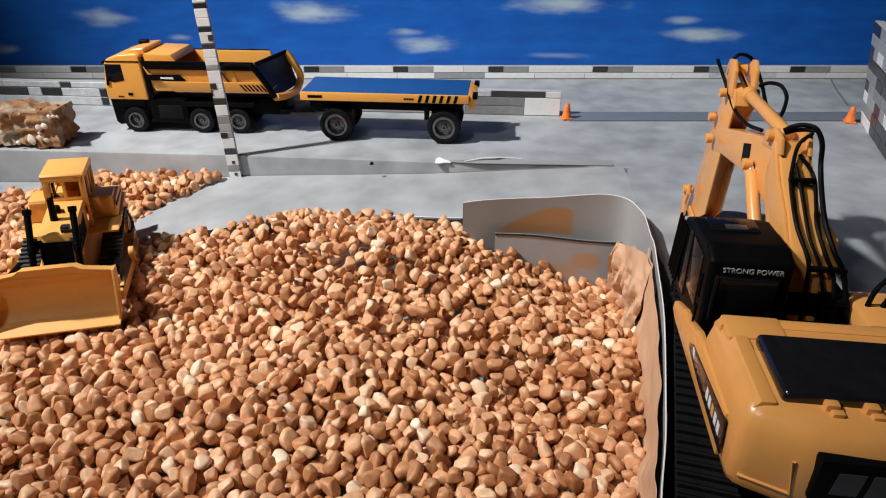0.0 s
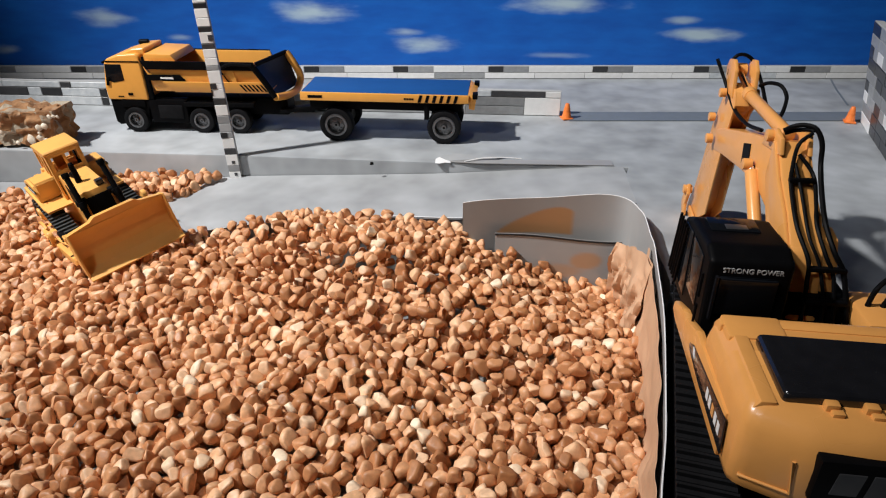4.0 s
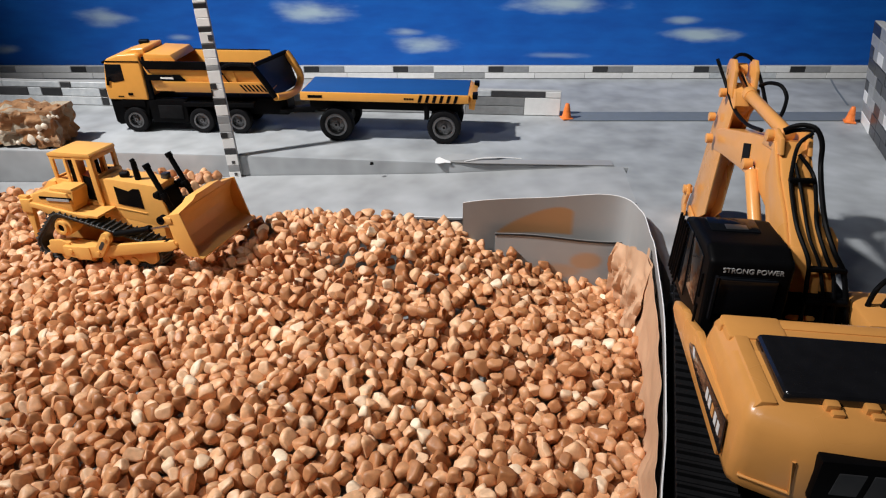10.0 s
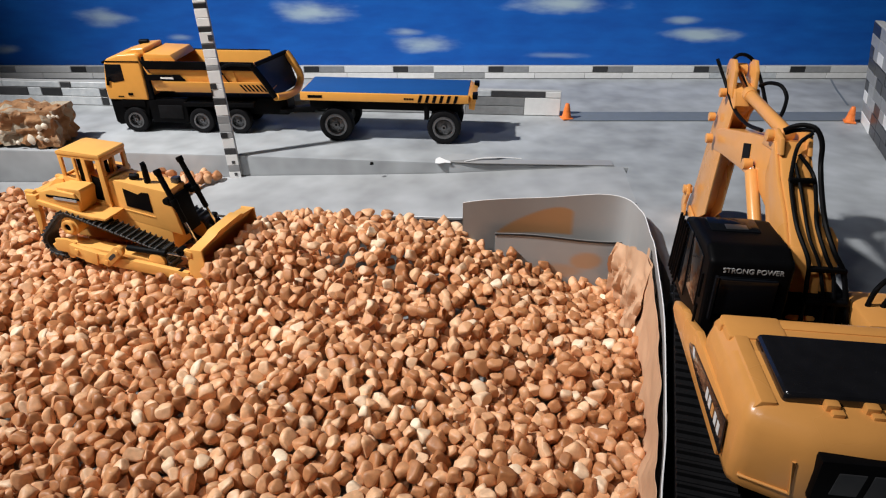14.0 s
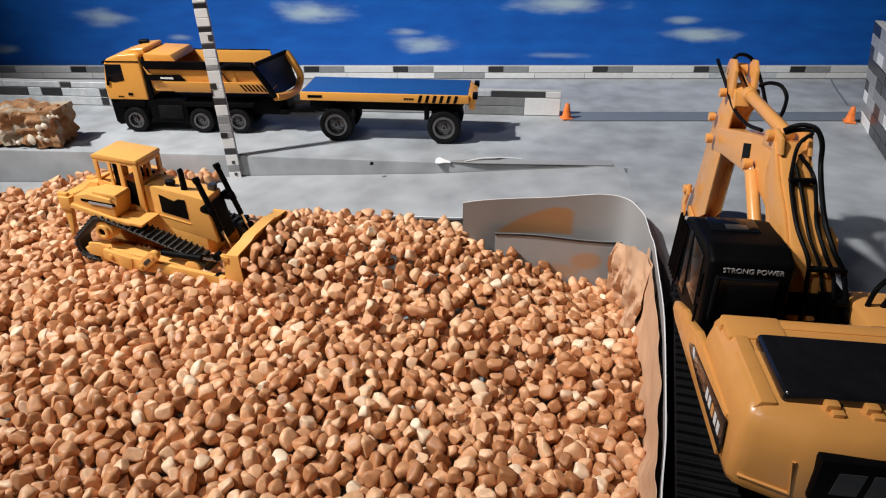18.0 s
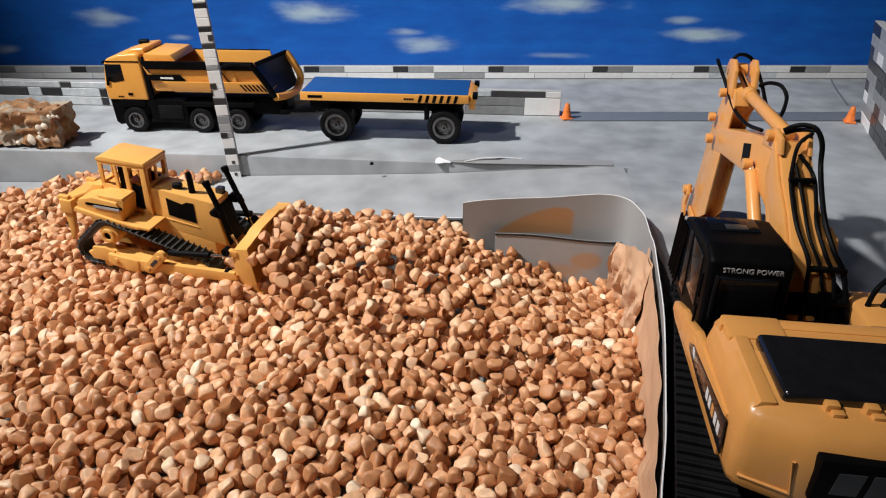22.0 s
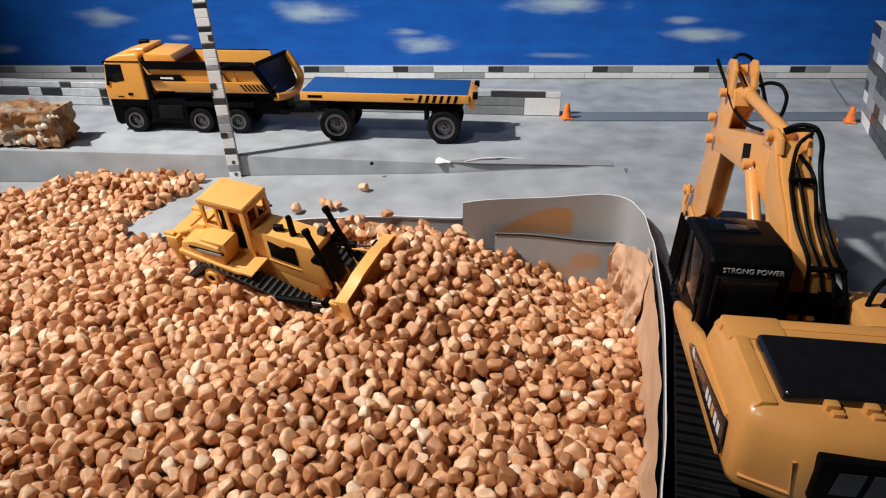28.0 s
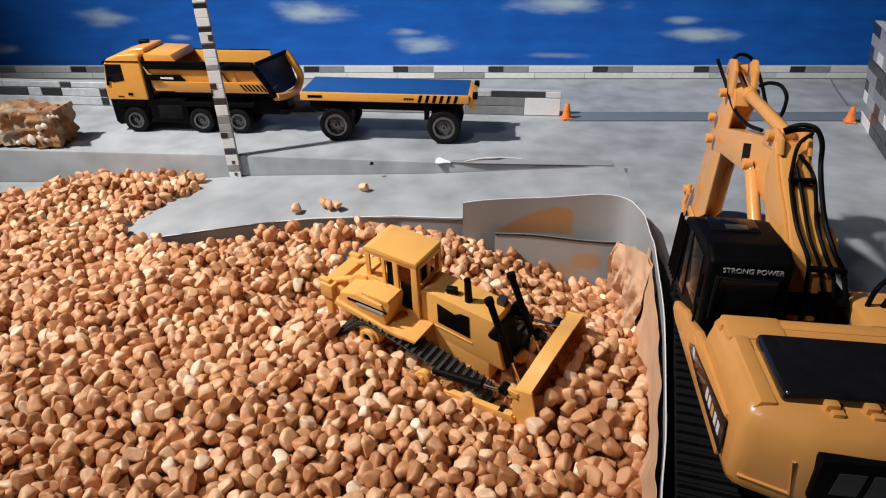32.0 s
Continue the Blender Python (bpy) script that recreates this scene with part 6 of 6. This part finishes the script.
def plan_mover(k, m, size):
    """Where a loose pebble goes: carried by the blade, shed to its side, or slid down from the back wall."""
    p = m.translation.copy()
    hit = None
    for t, d in zip(PUSH_TIMES, PUSH_POSES):
        q = d.inverted() @ p
        if q.x < 0.172 and abs(q.y) < 0.074 and q.x > 0.02:
            hit = t
            break
    rows_m = [(0.0, p.copy())]
    if hit is None:
        t0 = 24.0 + rnd.uniform(0.0, 3.0) + max(0, (p.x + 0.25)) * 9
        t0 = min(t0, 30.5)
        end = Vector((p.x + rnd.uniform(0.0, 0.06), p.y - rnd.uniform(0.05, 0.12), 0))
        end.z = height0(end.x, end.y) - cut(end.x, end.y) + 0.004
        rows_m += [(t0, p.copy()), (t0 + 0.4, (p + end) / 2), (t0 + 0.8, end)]
    else:
        carried = rnd.random() < 0.80
        near = rnd.random() ** 1.25
        ahead = 0.160 + 0.085 * near
        q = dozer_pose(hit).inverted() @ p
        rows_m.append((max(hit - 0.05, 0.05), p.copy()))
        leave = 32.0 if carried else min(hit + rnd.uniform(0.8, 3.0), 31.6)
        lat1 = q.y * rnd.uniform(0.7, 1.25) if carried else math.copysign(rnd.uniform(0.082, 0.115), q.y + rnd.uniform(-0.02, 0.02))
        lift = rnd.uniform(0.15, 1.0) * 0.058 * (1 - near) ** 0.8 * (1 - 0.35 * min(1.0, abs(q.y) / 0.07))
        t = hit + 0.5
        while t < leave + 0.001:
            f = (t - hit) / max(leave - hit, 0.01)
            d = dozer_pose(min(t, 32.0))
            x_l = max(q.x, 0.172) * (1 - min(1, f * 3)) + ahead * min(1, f * 3)
            if not carried:
                x_l = max(q.x, 0.176) - 0.03 * f
            w = d @ Vector((x_l, q.y + (lat1 - q.y) * min(1.0, f * 1.2), 0.02))
            w.x, w.y = min(w.x, 0.05 + 0.29 * min(w.y, 0.72)), max(0.3, w.y)
            bed = height0(w.x, w.y) - cut(w.x, w.y)
            w.z = bed + 0.005 + (lift if carried else 0.5 * lift * (1 - f) + 0.004)
            rows_m.append((t, w))
            t += 0.75
    e = m.to_euler()
    out_rows = []
    spin = Vector((rnd.uniform(-50, 50), rnd.uniform(-50, 50), rnd.uniform(-50, 50)))
    for i, (t, w) in enumerate(rows_m):
        a = e if i < 2 else Euler((e.x + radians(spin.x) * (i - 1), e.y + radians(spin.y) * (i - 1) * 0.3, e.z + radians(spin.z) * (i - 1) * 0.3))
        out_rows.append((min(t, 32.0), Matrix.LocRotScale(w, a, None)))
    if out_rows[-1][0] < 31.95:
        out_rows.append((32.0, out_rows[-1][1]))
    return out_rows


def add_pebble(k, m, size, path):
    ob = tagged(new("pebble", SHAPES[k]), "loose chipped orange-brown clay pebble pushed by the blade", "pebble", "loose pebbles")
    ob.matrix_basis = m
    MOVERS.append((ob, path))


for k, m, size in loose:
    add_pebble(k, m, size, plan_mover(k, m, size))


# the slide before the blade: pebbles roll down its face as the bulldozer advances and are drawn in again below
TRAVEL_T = np.arange(13.0, 32.01, 0.1)
TRAVEL = np.concatenate([[0.0], np.cumsum([(dozer_pose(b).translation - dozer_pose(a).translation).length for a, b in zip(TRAVEL_T, TRAVEL_T[1:])])])
SLIDE_LONG = 0.135


def slide_point(t, phase, y_l):
    """A place on the rolling heap: down its face for phase 0 to 0.62, back below it from there to 1."""
    f = phase % 1.0
    u = f / 0.62 if f < 0.62 else (1.0 - f) / 0.38
    under = 0.0 if f < 0.62 else 0.024 * math.sin(math.pi * (f - 0.62) / 0.38) ** 0.5
    grow = max(0.0, min(1.0, (t - 13.2) / 9.0))
    d = dozer_pose(min(t, 32.0))
    crest = d @ Vector((0.166, y_l, 0.030 + 0.046 * grow * (1 - 0.4 * max(0.0, min(1.0, t - 31.0))) - 0.35 * max(0.0, abs(y_l) - 0.045)))
    w = d @ Vector((0.166 + SLIDE_LONG * (0.55 + 0.45 * grow) * u, y_l * (1 + 0.35 * u) - 0.035 * u, 0.03))
    w.x, w.y = min(w.x, 0.05 + 0.29 * min(w.y, 0.72)), max(0.3, w.y)
    bed = height0(w.x, w.y) - 0.7 * cut(w.x, w.y)
    w.z = bed + 0.003 + max(-0.012, crest.z - bed) * (1 - u) ** 1.15 - under
    return w


for i in range(13):
    for j in range(-5, 6):
        y_l = 0.0138 * (j + 0.5 * (i % 2)) + rnd.gauss(0, 0.0022)
        phase0 = i / 13 + rnd.uniform(-0.03, 0.03)
        size = 0.0084 * rnd.uniform(0.85, 1.15)
        k = rnd.randrange(22)
        e = Euler((rnd.uniform(0, 6), rnd.uniform(0, 6), rnd.uniform(0, 6)))
        dz = rnd.uniform(-0.003, 0.003)
        start = slide_point(13.2, phase0, y_l)
        start.z = height0(start.x, start.y) - 0.7 * cut(start.x, start.y) - 0.016
        path = [(0.0, Matrix.LocRotScale(start, e, None)), (13.2, Matrix.LocRotScale(start, e, None))]
        spin, last = e.to_quaternion(), None
        for t in [14.0 + 0.5 * q for q in range(20)] + [24.0 + 0.2 * q for q in range(41)]:
            gone = float(np.interp(min(t, 31.7), TRAVEL_T, TRAVEL))
            phase = phase0 + (gone * 2.4 / 0.23 if t > 24 else gone * 0.6 / 0.23) - (0 if t <= 24 else float(np.interp(24.0, TRAVEL_T, TRAVEL)) * 1.8 / 0.23)
            w = slide_point(t, phase, y_l)
            w.z += dz
            if last is not None:
                step = w - last
                turn = min(1.0, step.length / 0.012)
                if step.length > 1e-6:
                    spin = Matrix.Rotation(turn, 4, Vector((0, 0, 1)).cross(step + Vector((0, 1e-5, 0)))).to_quaternion() @ spin
            last = w.copy()
            path.append((min(t, 32.0), Matrix.LocRotScale(w, spin, None)))
        add_pebble(k, Matrix.LocRotScale(start, e, Vector((size,) * 3)), size, path)
# pebbles that roll over the back edge onto the grey sheet
for x0, x1, y1, t0 in ((-0.23, -0.227, 0.934, 26.2), (-0.21, -0.188, 0.948, 25.9), (-0.22, -0.178, 0.940, 26.6), (-0.20, -0.163, 0.938, 26.9), (-0.17, -0.130, 1.000, 24.2)):
    k = rnd.randrange(22)
    a = Vector((x0, rim_y(x0) - 0.022, height0(x0, 0.89) - 0.001))
    b = Vector((x1, y1, ramp_z(x1) + 0.0062))
    e = Euler((rnd.uniform(-0.3, 0.3), rnd.uniform(-0.15, 0.15), rnd.uniform(0, 6)))
    e2 = Euler((e.x + 0.3, e.y * 0.5, e.z + 0.5))
    mid = (a + b) / 2 + Vector((0, 0, 0.012))
    size = 0.0080
    add_pebble(k, Matrix.LocRotScale(a, e, Vector((size,) * 3)), size, [(0.0, Matrix.LocRotScale(a, e, None)), (t0, Matrix.LocRotScale(a, e, None)), (t0 + 0.25, Matrix.LocRotScale(mid, e, None)), (t0 + 0.6, Matrix.LocRotScale(b, e2, None)), (32.0, Matrix.LocRotScale(b, e2, None))])


def motions():
    walk(dozer, [(r[0], pose(*r[1:])) for r in DOZER_ROWS])
    walk(dozer_blade, [(t, pose(-0.031, 0, 0.020, 0, -a, 0)) for t, a in BLADE_ROWS])
    for ob, path in MOVERS:
        walk(ob, path)


motions()
